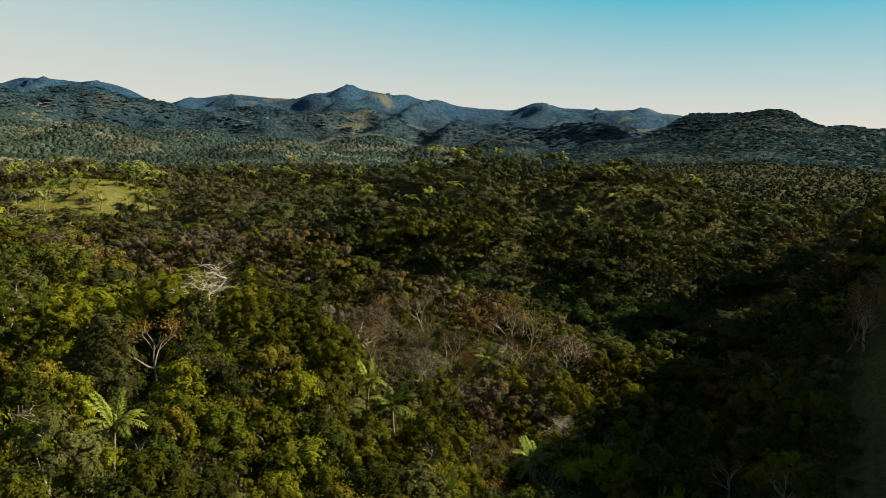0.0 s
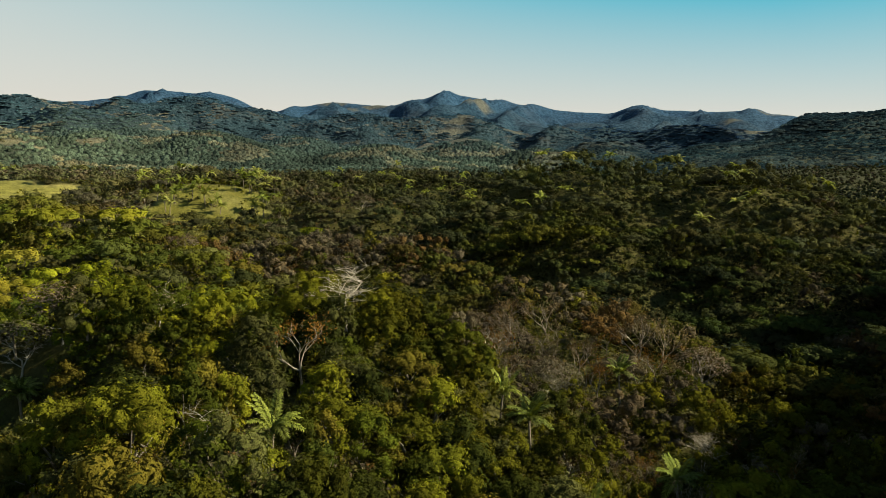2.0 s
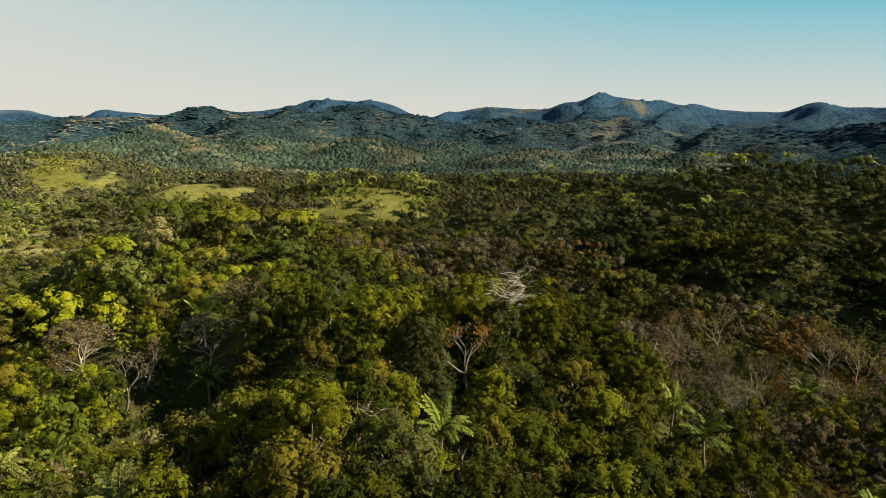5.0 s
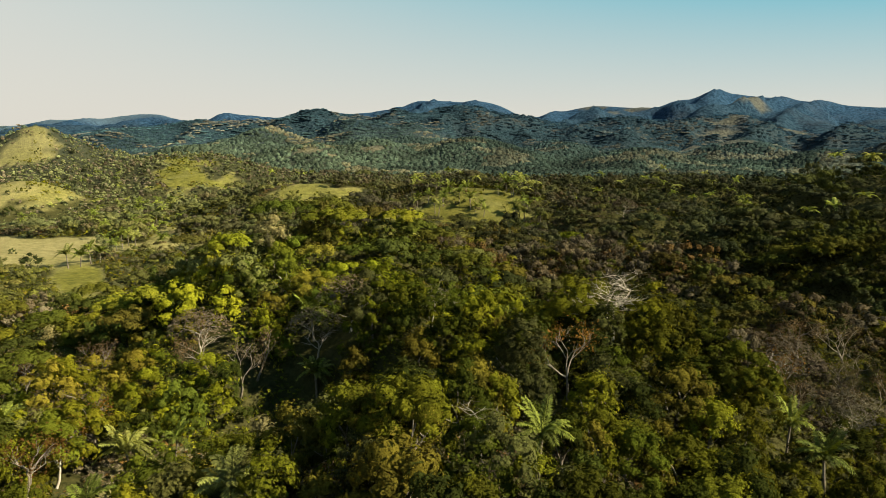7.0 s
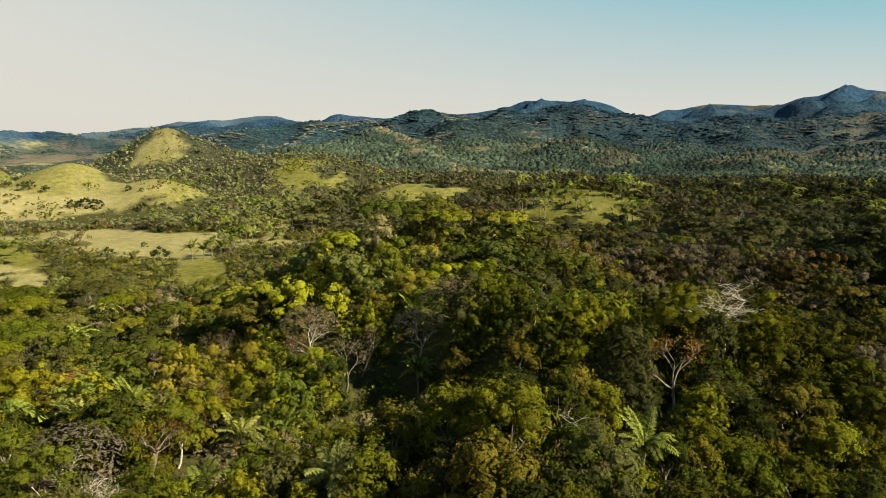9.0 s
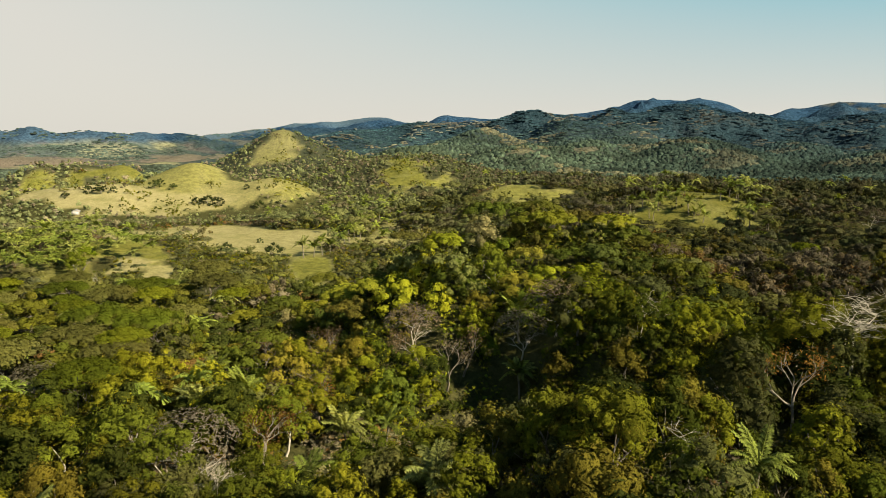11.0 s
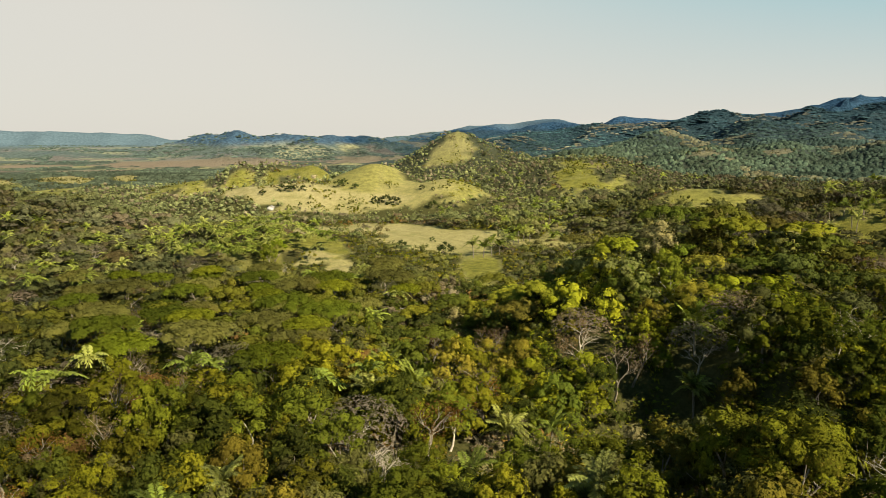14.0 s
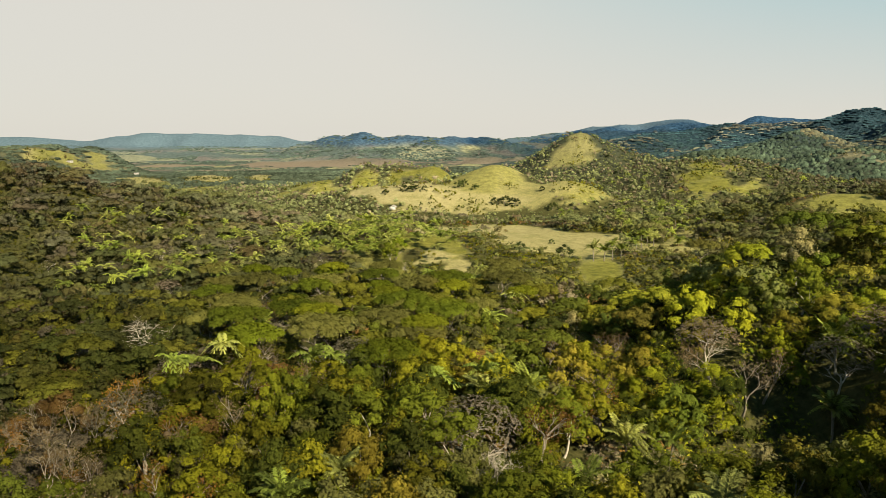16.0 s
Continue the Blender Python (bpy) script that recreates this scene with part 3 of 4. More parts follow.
def spread_copies(proto, spots):
    """Copies of a prototype (vertices, faces) at rows of x, y, z, scale across, scale up, turn, red, green, blue."""
    v, q, k = proto
    spots = np.asarray(spots, float)
    c, s = np.cos(spots[:, 5])[:, None], np.sin(spots[:, 5])[:, None]
    x, y = v[None, :, 0] * spots[:, 3:4], v[None, :, 1] * spots[:, 3:4]
    out = np.stack([x * c - y * s + spots[:, 0:1], x * s + y * c + spots[:, 1:2], v[None, :, 2] * spots[:, 4:5] + spots[:, 2:3]], -1)
    faces = q[None] + (np.arange(len(spots)) * len(v))[:, None, None]
    tint = (spots[:, None, 6:9] * k[None, :, None]).reshape(-1, 3)
    return out.reshape(-1, 3), faces.reshape(-1, 4), tint


def stuff(name, batches, mat, label, category):
    """Many copies joined into one object."""
    verts, quads, tints, n = [], [], [], 0
    for proto, spots in batches:
        if len(spots):
            v, q, t = spread_copies(proto, spots)
            verts.append(v), quads.append(q + n), tints.append(t)
            n += len(v)
    ob = new(name, quads_mesh(name, np.concatenate(verts), np.concatenate(quads), mat, np.concatenate(tints)))
    return tagged(ob, label, category, kind="stuff")


def part(name, mesh, parent, label=""):
    ob = new(name, mesh)
    ob.parent = parent
    return tagged(ob, label) if label else ob


# ---- ground ----
def build_ground():
    az = np.concatenate([np.arange(-40, 110, 0.42), np.arange(110, 320, 2.5)])
    rings = np.concatenate([[0.0], np.geomspace(8, 300, 45), np.geomspace(303, 4900, 225)])
    a, r = np.meshgrid(np.radians(az), rings)
    x, y = HUB[0] - r * np.sin(a), HUB[1] + r * np.cos(a)
    z = ground_z(x, y)
    n = len(az)
    verts = np.stack([x, y, z], -1).reshape(-1, 3)
    i, j = np.meshgrid(np.arange(len(rings) - 1), np.arange(n), indexing="ij")
    k = (j + 1) % n
    quads = np.stack([i * n + j, (i + 1) * n + j, (i + 1) * n + k, i * n + k], -1).reshape(-1, 4)[:, ::-1]
    me = quads_mesh("ground", verts, quads, M_GROUND)
    g = me.attributes.new("grass", "FLOAT", "POINT")
    cover, straw = grass_and_straw(x, y)
    g.data.foreach_set("value", cover.astype(np.float32).ravel())
    h = me.attributes.new("straw", "FLOAT", "POINT")
    h.data.foreach_set("value", straw.astype(np.float32).ravel())
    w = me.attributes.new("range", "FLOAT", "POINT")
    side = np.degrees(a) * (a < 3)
    # range: how much haze the ground colour takes, by distance and more westwards
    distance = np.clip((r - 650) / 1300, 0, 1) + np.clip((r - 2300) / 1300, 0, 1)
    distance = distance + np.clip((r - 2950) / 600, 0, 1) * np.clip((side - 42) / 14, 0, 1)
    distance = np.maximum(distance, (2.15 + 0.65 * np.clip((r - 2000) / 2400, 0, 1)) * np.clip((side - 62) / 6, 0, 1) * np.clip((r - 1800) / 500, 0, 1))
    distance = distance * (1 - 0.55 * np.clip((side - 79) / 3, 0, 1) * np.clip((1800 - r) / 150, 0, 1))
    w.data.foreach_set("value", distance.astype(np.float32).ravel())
    plain = np.clip((side - 62) / 5, 0, 1) * np.clip((r - 1300) / 500, 0, 1) * np.clip((4150 - r) / 200, 0, 1) * np.clip((72 - z) / 16, 0, 1) * (1 - np.clip(cover, 0, 1))
    p = me.attributes.new("plain", "FLOAT", "POINT")
    p.data.foreach_set("value", plain.astype(np.float32).ravel())
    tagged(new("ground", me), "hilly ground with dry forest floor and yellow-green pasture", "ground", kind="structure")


build_ground()

# ---- where the trees stand ----
rng = np.random.default_rng(7)
BARE_SPOTS = [(14.9, 111), (-20.4, 207), (-23.4, 219), (93.4, 194), (83.9, 200), (65.8, 86), (65.2, 88), (82.3, 336), (99.0, 343), (26.2, 72), (-15.2, 123), (-15.1, 124), (29.7, 128), (72.5, 93), (18.2, 108), (64.9, 87), (65.5, 87), (29.9, 128), (72.7, 329)]
PALM_SPOTS = [(31.8, 179), (34.8, 93), (64.7, 139), (62.1, 122), (66.2, 117), (81.3, 113), (78.2, 79), (82.9, 73), (64.9, 141), (65.6, 113), (62.3, 122), (62.3, 216), (39.5, 137), (39.4, 126), (47.1, 68), (47.8, 108), (19.9, 126), (20.1, 128), (77.1, 140), (81.6, 189), (1.4, 106), (-6.9, 87), (-13.7, 105), (-1.4, 100), (-8.3, 132), (19.0, 127), (20.7, 71), (62.8, 217), (81.6, 186), (87.6, 321), (49.1, 183), (38.4, 192), (39.4, 127), (50.8, 110), (57.2, 90), (47.4, 69), (82.9, 74), (33.8, 96), (35.5, 86), (53.9, 102)]
DRY_SPOTS = [(18.3, 91), (-2.5, 121), (1.7, 128), (85.8, 124), (84.5, 231), (61.1, 161), (94.2, 119), (61.3, 159), (61.6, 168), (84.3, 221), (61.1, 92), (56.5, 113), (44.2, 131), (47.9, 132), (-14.5, 148), (-9.5, 181), (-9.2, 154), (56.3, 260), (58.3, 115), (60.9, 162), (28.9, 207), (45.7, 127), (90.9, 325), (93.5, 116)]
UMB_SPOTS = [(78.6, 294), (74.9, 274), (72.6, 197), (66.5, 213), (71.0, 159), (74.1, 131), (62.8, 236), (71.5, 155), (74.2, 279), (78.3, 289), (79.7, 211), (68.8, 258), (21.4, 330), (18.2, 339), (48.9, 373), (78.7, 289), (72.9, 217)]
PALE_SPOTS = [(43.7, 86), (53.1, 84), (52.3, 86), (39.4, 464), (41.1, 469), (37.8, 451), (58.5, 195), (56.4, 90), (42.4, 164)]
GREY_SPOTS = [(84.0, 232), (82.7, 203), (86.3, 390), (91.1, 299), (90.2, 147), (94.2, 115), (80.8, 220), (91.4, 373), (79.5, 337), (66.8, 91), (87.9, 205), (93.1, 209), (76.8, 139), (17.7, 327), (28.3, 205), (14.1, 389), (2.3, 129), (-2.9, 122), (-14.2, 148), (36.5, 133), (39.3, 132), (48.4, 137), (-9.8, 198)]
YEL_SPOTS = [(71.5, 94), (57.1, 175), (59.3, 101), (53.8, 95), (73.7, 352), (56.4, 177), (76.3, 96), (42.0, 153), (41.3, 151), (68.7, 85)]
HOUSE_SPOTS = [(73.4, 629.0), (97.1, 1415.0), (92.8, 1487.0)]
TALL_SPOTS = [(57.1, 380.0), (56.3, 382.0), (55.6, 388.0), (55.0, 391.0), (53.8, 430.0), (53.4, 437.0), (53.0, 447.0), (52.7, 462.0), (52.3, 474.0), (52.0, 490.0), (51.6, 506.0), (51.3, 518.0), (50.9, 529.0), (50.5, 542.0), (50.0, 559.0), (49.6, 603.0), (52.5, 440.0), (51.8, 466.0), (50.3, 508.0)]
LONE_SPOTS = [(59.4, 389.0, 1.2), (63.0, 397.0, 0.8), (60.5, 440.0, 0.5), (71.7, 682.0, 1.5), (72.5, 685.0, 1.0), (70.8, 684.0, 0.8), (68.0, 705.0, 1.3), (67.6, 715.0, 1.0), (64.3, 654.0, 1.7), (63.5, 650.0, 1.4), (65.1, 654.0, 1.0), (61.3, 681.0, 0.7), (60.4, 670.0, 0.5), (74.0, 683.0, 0.8), (60.4, 630.0, 1.1), (66.7, 697.0, 0.9)]
GREEN_SPOT = (73.3, 361.0)



def scatter(near, far, size, az0=-36.0, az1=105.0, hollows=False):
    """Spots on a shaken grid between two distances from the hub, none on pasture: x, y, dist."""
    g = np.arange(-far, far, size)
    x, y = np.meshgrid(g, g)
    x = x.ravel() + rng.uniform(-0.45, 0.45, x.size) * size
    y = y.ravel() + rng.uniform(-0.45, 0.45, y.size) * size
    d, az = np.hypot(x, y), np.degrees(np.arctan2(-x, y))
    keep = (d >= near) & (d < far) & (az > az0) & (az < az1)
    x, y, d = x[keep] + HUB[0], y[keep] + HUB[1], d[keep]
    keep = grass_cover(x, y) < 0.35
    for gx, gy, across, along, a in GULLIES if not hollows else ():
        dx, dy = x - gx, y - gy
        keep &= ((dx * math.cos(a) + dy * math.sin(a)) / across) ** 2 + ((dy * math.cos(a) - dx * math.sin(a)) / along) ** 2 > 0.8
    for a, b, r in ((75, 385, 42), (79, 390, 34), (71, 372, 26)):
        gx, gy = place(a, b)
        keep &= ~((np.hypot(x - gx, y - gy) < r) & (rng.random(len(x)) < 0.5))
    for sx, sy, r in TAKEN:
        keep &= np.hypot(x - sx, y - sy) > r
    return x[keep], y[keep], d[keep]


# more umbrella trees over the valley floor
room = np.random.default_rng(19)
for k in range(400):
    a, d = room.uniform(60, 88), room.uniform(150, 310)
    px, py = place(a, d)
    if len(UMB_SPOTS) < 56 and not (d > 270 and (a < 64 or 66 < a < 73)) and a > 60 + (310 - d) * 0.05 and min(math.hypot(px - place(*o)[0], py - place(*o)[1]) for o in UMB_SPOTS) > 15:
        UMB_SPOTS.append((a, d))
TAKEN = []
for some, room in ((BARE_SPOTS, 3.2), (PALM_SPOTS, 2.4), (DRY_SPOTS, 3.6), (UMB_SPOTS, 7.5), (PALE_SPOTS, 3.0), (YEL_SPOTS, 3.6), (GREY_SPOTS, 6.0), (HOUSE_SPOTS, 8.0), (TALL_SPOTS, 3.5), ([GREEN_SPOT], 10.0), ([s[:2] for s in LONE_SPOTS], 7.0)):
    TAKEN += [(*place(a, d), room) for a, d in some]

GREENS = np.array([(0.09, 0.088, 0.004), (0.055, 0.063, 0.004), (0.118, 0.11, 0.006), (0.039, 0.046, 0.005), (0.102, 0.08, 0.009), (0.076, 0.074, 0.02)])
DRY = np.array([(0.12, 0.09, 0.055), (0.14, 0.115, 0.078), (0.14, 0.08, 0.024), (0.1, 0.08, 0.055)])


def lush_shade(x, y):
    """How far the trees belong to the eastern valley and its knob: evergreen woods, with the valley's shade put into
    their tint.
    """
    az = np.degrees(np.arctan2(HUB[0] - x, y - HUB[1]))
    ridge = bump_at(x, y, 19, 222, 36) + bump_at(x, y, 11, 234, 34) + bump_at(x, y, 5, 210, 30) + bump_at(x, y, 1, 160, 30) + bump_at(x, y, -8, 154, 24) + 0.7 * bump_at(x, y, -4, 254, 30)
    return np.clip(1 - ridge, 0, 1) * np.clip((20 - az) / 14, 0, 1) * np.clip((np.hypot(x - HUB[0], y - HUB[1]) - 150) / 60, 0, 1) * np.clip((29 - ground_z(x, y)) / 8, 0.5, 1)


def colours(x, y, dry):
    """A tint for each spot: greens in drifts, browns where the trees are dry, with light and shade by side worked in.
    """
    n = len(x)
    k = np.clip(((value_noise(x, y, 70, 31) + 0.5) * 4 + rng.normal(0, 1.6, n)).astype(int), 0, len(GREENS) - 1)
    c = GREENS[k] * rng.uniform(0.5, 1.6, (n, 1)) * (1 + lush_shade(x, y)[:, None] * np.array((-0.34, 0.05, 1.4)))
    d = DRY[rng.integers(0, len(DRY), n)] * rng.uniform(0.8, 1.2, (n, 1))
    # painted light: tint raised westwards and on the round hill, lowered in the east
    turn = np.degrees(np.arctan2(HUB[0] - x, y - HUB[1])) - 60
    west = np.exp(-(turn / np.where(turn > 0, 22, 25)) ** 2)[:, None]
    return np.where(dry[:, None], d, c) * (0.6 + 0.72 * west) * (1 - 0.5 * lush_shade(x, y) + 0.45 * bump_at(x, y, 37, 142, 46))[:, None] * (1 + bump_at(x, y, 37, 150, 50)[:, None] * np.array((0.0, 0.14, 0.1)))


def bump_at(x, y, az, dist, size):
    px, py = place(az, dist)
    return np.exp(-((x - px) ** 2 + (y - py) ** 2) / size ** 2)


def dryness(x, y):
    """Where the trees have lost their green: in drifts, on the spur and on the western hill, hardly on the round green hill."""
    lean = 0.8 * bump_at(x, y, 101, 450, 110) + 0.45 * bump_at(x, y, 19, 222, 30) + 0.45 * bump_at(x, y, 11, 232, 26) + 0.3 * bump_at(x, y, 1, 156, 22) + 0.3 * bump_at(x, y, -8, 150, 18) + 0.35 * bump_at(x, y, -5, 256, 24) - 0.1 * bump_at(x, y, 15, 90, 60) + 0.4 * bump_at(x, y, 84, 210, 110) - 0.4 * bump_at(x, y, 40, 220, 80) - 0.35 * bump_at(x, y, 38, 125, 55) - 0.2 * bump_at(x, y, 55, 90, 40)
    lean = lean - 0.3 * lush_shade(x, y) * (np.hypot(x - HUB[0], y - HUB[1]) > 270) - 0.16 * np.clip((np.hypot(x - HUB[0], y - HUB[1]) - 230) / 150, 0, 1)
    return lean + value_noise(x, y, 120, 41) + 0.6 * value_noise(x, y, 45, 42) + rng.normal(0, 0.24, len(x)) > 0.34


def low_growth(x, y):
    """Trees stay low on the near side of the meadow and round the sandy slope."""
    return 1 - 0.48 * np.clip(bump_at(x, y, 59, 335, 48) + bump_at(x, y, 25, 355, 50) + bump_at(x, y, 53.5, 350, 32) + bump_at(x, y, 57.5, 350, 26) + bump_at(x, y, 33.6, 335, 30) + bump_at(x, y, 64, 390, 44) + bump_at(x, y, 69, 330, 34) + bump_at(x, y, 55, 370, 26) + bump_at(x, y, 66, 590, 50) + bump_at(x, y, 60.5, 605, 50) + bump_at(x, y, 51.5, 380, 36) + bump_at(x, y, 68.5, 455, 40), 0, 1)


def spots(x, y, z, across, up, tint):
    return np.c_[x, y, z, across, up, rng.uniform(0, 6.28, len(x)), tint]


def split(rows, protos):
    k = rng.integers(0, len(protos), len(rows))
    return [(p, rows[k == i]) for i, p in enumerate(protos)]


def tinted(name, proto, mat, tint):
    v, q, k = proto
    return quads_mesh(name, v, q, mat, k[:, None] * np.array(tint)[None])


def stand(kind, x, y, turn, size, tall, label, category, group, parts):
    """A thing of several parts on the ground at x, y. parts: name, mesh, label."""
    root = new(kind)
    for name, mesh, text in parts:
        part(name, mesh, root, text)
    root.matrix_basis = pose(x, y, float(ground_z(x, y)) - 0.1, 0, 0, turn) @ Matrix.Diagonal((size, size, tall, 1))
    return tagged(root, label, category, group)


def again(model, x, y, turn, size, tall):
    """A copy of a standing thing elsewhere."""
    root = copy_thing(model, Matrix.Identity(4))
    root.matrix_basis = pose(x, y, float(ground_z(x, y)) - 0.1, 0, 0, turn) @ Matrix.Diagonal((size, size, tall, 1))
    return root


def plant(models, x, y, size, tall):
    """Stands a thing at x, y: the model itself the first time, copies of it after that."""
    m = models[rng.integers(0, len(models))]
    turn = rng.uniform(0, 360)
    if m["placed"]:
        return again(m["thing"], x, y, turn, size, tall)
    m["placed"], m["thing"] = True, stand(m["kind"], x, y, turn, size, tall, m["label"], m["category"], m["group"], m["parts"])
    return m["thing"]


def model(kind, label, category, group, parts):
    return {"kind": kind, "label": label, "category": category, "group": group, "parts": parts, "placed": False, "thing": None}


# ---- kinds of trees ----
def broadleaf_model(i, dark=1):
    r = np.random.default_rng(300 + i)
    # dark picks a shaded, plain or lightened tint of the same greens
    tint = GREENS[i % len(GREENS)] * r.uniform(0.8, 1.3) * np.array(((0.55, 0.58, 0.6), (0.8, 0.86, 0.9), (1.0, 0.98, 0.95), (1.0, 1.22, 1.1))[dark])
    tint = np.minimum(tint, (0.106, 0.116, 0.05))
    trunk, ends = limbs(r, 9.5, 0.55, 1, 5, 0.24)
    top = crown(r, r.uniform(2.9, 4.3), 9.5, int(r.integers(20, 30)), 1000, 0.22, base=0.12, tufts=0.15)
    word = ("olive-green", "dark green", "yellow-green", "deep shady green", "brownish green", "grey-green")[i % 6]
    return model("broadleaf_tree", word + " broadleaf tree in " + ("shade-darkened", "dense hillside", "sun-lightened valley", "vine-hung hillside")[dark] + " forest", "tree", "broadleaf trees of the forest",
                 [("trunk", tinted("trunk", trunk, M_BARK, (1, 1, 1)), "grey-brown trunk"), ("crown", tinted("crown", top, M_LEAF, tint), "")])


def dry_model(i):
    r = np.random.default_rng(340 + i)
    trunk, ends = limbs(r, 8.5, 0.7, 3, 5, 0.22)
    n = 620
    at = ends[r.integers(0, len(ends), n)] + r.normal(0, 0.45, (n, 3))
    v, q = leaves(r, at, r.normal(0, 1, (n, 3)) + (0, 0, 0.6), 0.12)
    tint = np.array(((0.11, 0.075, 0.04), (0.15, 0.075, 0.016), (0.13, 0.1, 0.06), (0.1, 0.078, 0.05))[i % 4])
    word = ("reddish-brown", "orange-brown", "straw-coloured", "grey-brown")[i % 4]
    return model("dry_tree", word + " half-bare tree with withered leaves among green trees", "tree", "dry trees of the forest",
                 [("trunk", tinted("trunk", trunk, M_BARK, (1, 1, 1)), "forking grey trunk"), ("crown", tinted("crown", (v, q, np.ones(len(v))), M_LEAF, tint), word + " withered leaves")])


def bare_model(i):
    r = np.random.default_rng(360 + i)
    trunk, ends = limbs(r, 12.0, 1.6, 4, 6, 0.26, 0.05, True) if i == 4 else limbs(r, 8.0, 1.0, 4 if i < 2 else 3, 6, 0.13, 0.15, True)
    return model("bare_tree", "leafless pale grey tree with spreading limbs above the canopy", "tree", "bare trees", [("trunk", tinted("trunk", trunk, M_PALE, (1, 1, 1)), "pale bare trunk with forking limbs")])


def umbrella_model(i):
    r = np.random.default_rng(380 + i)
    trunk, ends = limbs(r, 9.5, 1.1, 2, 6, 0.36)
    top = dome(r, r.uniform(6.4, 8.2), r.uniform(9.2, 11.5), r.uniform(2.8, 3.8), 1900, 0.25, 22)
    tint = ((0.095, 0.112, 0.006), (0.066, 0.08, 0.006), (0.13, 0.14, 0.008), (0.1, 0.095, 0.022))[i % 4]
    return model("umbrella_tree", "broad flat-crowned green rain tree in the valley", "tree", "umbrella trees of the valley",
                 [("trunk", tinted("trunk", trunk, M_BARK, (1, 1, 1)), "grey-brown trunk"), ("crown", tinted("crown", top, M_LEAF, tint), "")])


def blossom_model(i, tint, label, kind, tufts):
    r = np.random.default_rng(400 + i)
    trunk, ends = limbs(r, 9.0, 0.5, 1, 5, 0.2)
    top = crown(r, r.uniform(2.8, 3.4), 9.5, 20, 900, 0.19, tufts=tufts)
    return model(kind, label, "tree", "", [("trunk", tinted("trunk", trunk, M_PALE, (1, 1, 1)), "pale trunk"), ("crown", tinted("crown", top, M_LEAF, tint), "")])


PALM_TINTS = ((0.165, 0.19, 0.028), (0.13, 0.16, 0.022), (0.2, 0.21, 0.05))


def palm_model(i, height):
    """A feather palm whose fronds are parts of their own."""
    r = np.random.default_rng(420 + i)
    lean = r.normal(0, 0.35, 2)
    trunk = tube([(0, 0, -0.5), (lean[0] * 0.4, lean[1] * 0.4, height * 0.5), (lean[0], lean[1], height)], (0.24, 0.19, 0.17), 7)
    trunk = (*trunk, np.ones(len(trunk[0])))
    fronds = [tinted("frond", frond(r, r.uniform(4.2, 5.4), arch, 15, 1.05), M_PALM, PALM_TINTS[i % 3]) for arch in (0.3, 0.7, 1.05, 1.5)]
    n = 13
    return {"kind": "palm_tree", "label": "feather palm with arching bright green fronds in the forest", "category": "palm", "group": "feather palms", "placed": False, "thing": None,
            "trunk": tinted("trunk", trunk, M_BARK, (1, 1, 1)), "fronds": fronds, "top": (lean[0], lean[1], height), "count": n}


def plant_palm(models, x, y, size, tall):
    m = models[rng.integers(0, len(models))]
    turn = rng.uniform(0, 360)
    if m["placed"]:
        return again(m["thing"], x, y, turn, size, tall)
    root = stand("palm_tree", x, y, turn, size, tall, m["label"], m["category"], m["group"], [("trunk", m["trunk"], "ringed grey trunk")])
    for k in range(m["count"]):
        f = part("frond", m["fronds"][(0, 1, 2, 1, 3, 2, 0, 1, 3, 2, 1, 0, 2)[k]], root)
        f.matrix_basis = pose(*m["top"], 0, 0, k * 137.5 + rng.uniform(-15, 15))
    m["placed"], m["thing"] = True, root
    return root


# ---- single trees, the marked ones first ----
bare = [bare_model(i) for i in range(4)]
old = [bare_model(4)]
for k, (a, d) in enumerate(BARE_SPOTS):
    size = (1.25, 1.4)[k == 3] if k in (0, 3) else rng.uniform(0.62, 0.9)
    plant(old if k in (0, 3) else bare, *place(a, d), size * (0.95 if k in (0, 3) else 1.25), size * (1.2 if k in (0, 3) else 1.5))
palms = [palm_model(i, (5.2, 5.8, 6.4, 4.8, 6.8, 5.4)[i]) for i in range(6)]
for a, d in PALM_SPOTS:
    size = rng.uniform(0.8, 1.05)
    plant_palm(palms, *place(a, d), size, size)
dried = [dry_model(i) for i in range(8)]
for a, d in DRY_SPOTS:
    size = rng.uniform(1.15, 1.5)
    plant(dried, *place(a, d), size, size)


def haze_of_twigs(rng, radius, height, depth, count, leaf):
    """Fine twigs in a thin shallow cap."""
    a, r = rng.uniform(0, 2 * math.pi, count), np.sqrt(rng.random(count))
    lift = np.sqrt(1 - (r * 0.97) ** 2) * rng.uniform(0.7, 1.05, count)
    at = np.c_[r * np.cos(a) * radius, r * np.sin(a) * radius, height - depth + depth * lift]
    v, q = leaves(rng, at, np.c_[at[:, :2] * 0.15, 0.6 + lift], leaf, 2.4)
    return v, q, np.ones(len(v))


def twiggy_model(i):
    """A wide tree in its leafless season: a fine grey haze of twigs over pale limbs."""
    r = np.random.default_rng(480 + i)
    trunk, ends = limbs(r, 8.0, 1.1, 3, 5, 0.2, 0.1, True)
    twigs = haze_of_twigs(r, r.uniform(4.4, 5.4), 8.6, 4.4, 900, 0.13)
    tint = ((0.13, 0.105, 0.08), (0.115, 0.1, 0.07), (0.15, 0.115, 0.085))[i % 3]
    return model("leafless_tree", "wide grey-brown leafless tree with fine twigs among green trees", "tree", "leafless trees of the valley",
                 [("trunk", tinted("trunk", trunk, M_PALE, (1, 1, 1)), "pale forking trunk"), ("crown", tinted("crown", twigs, M_LEAF, tint), "grey-brown twigs")])


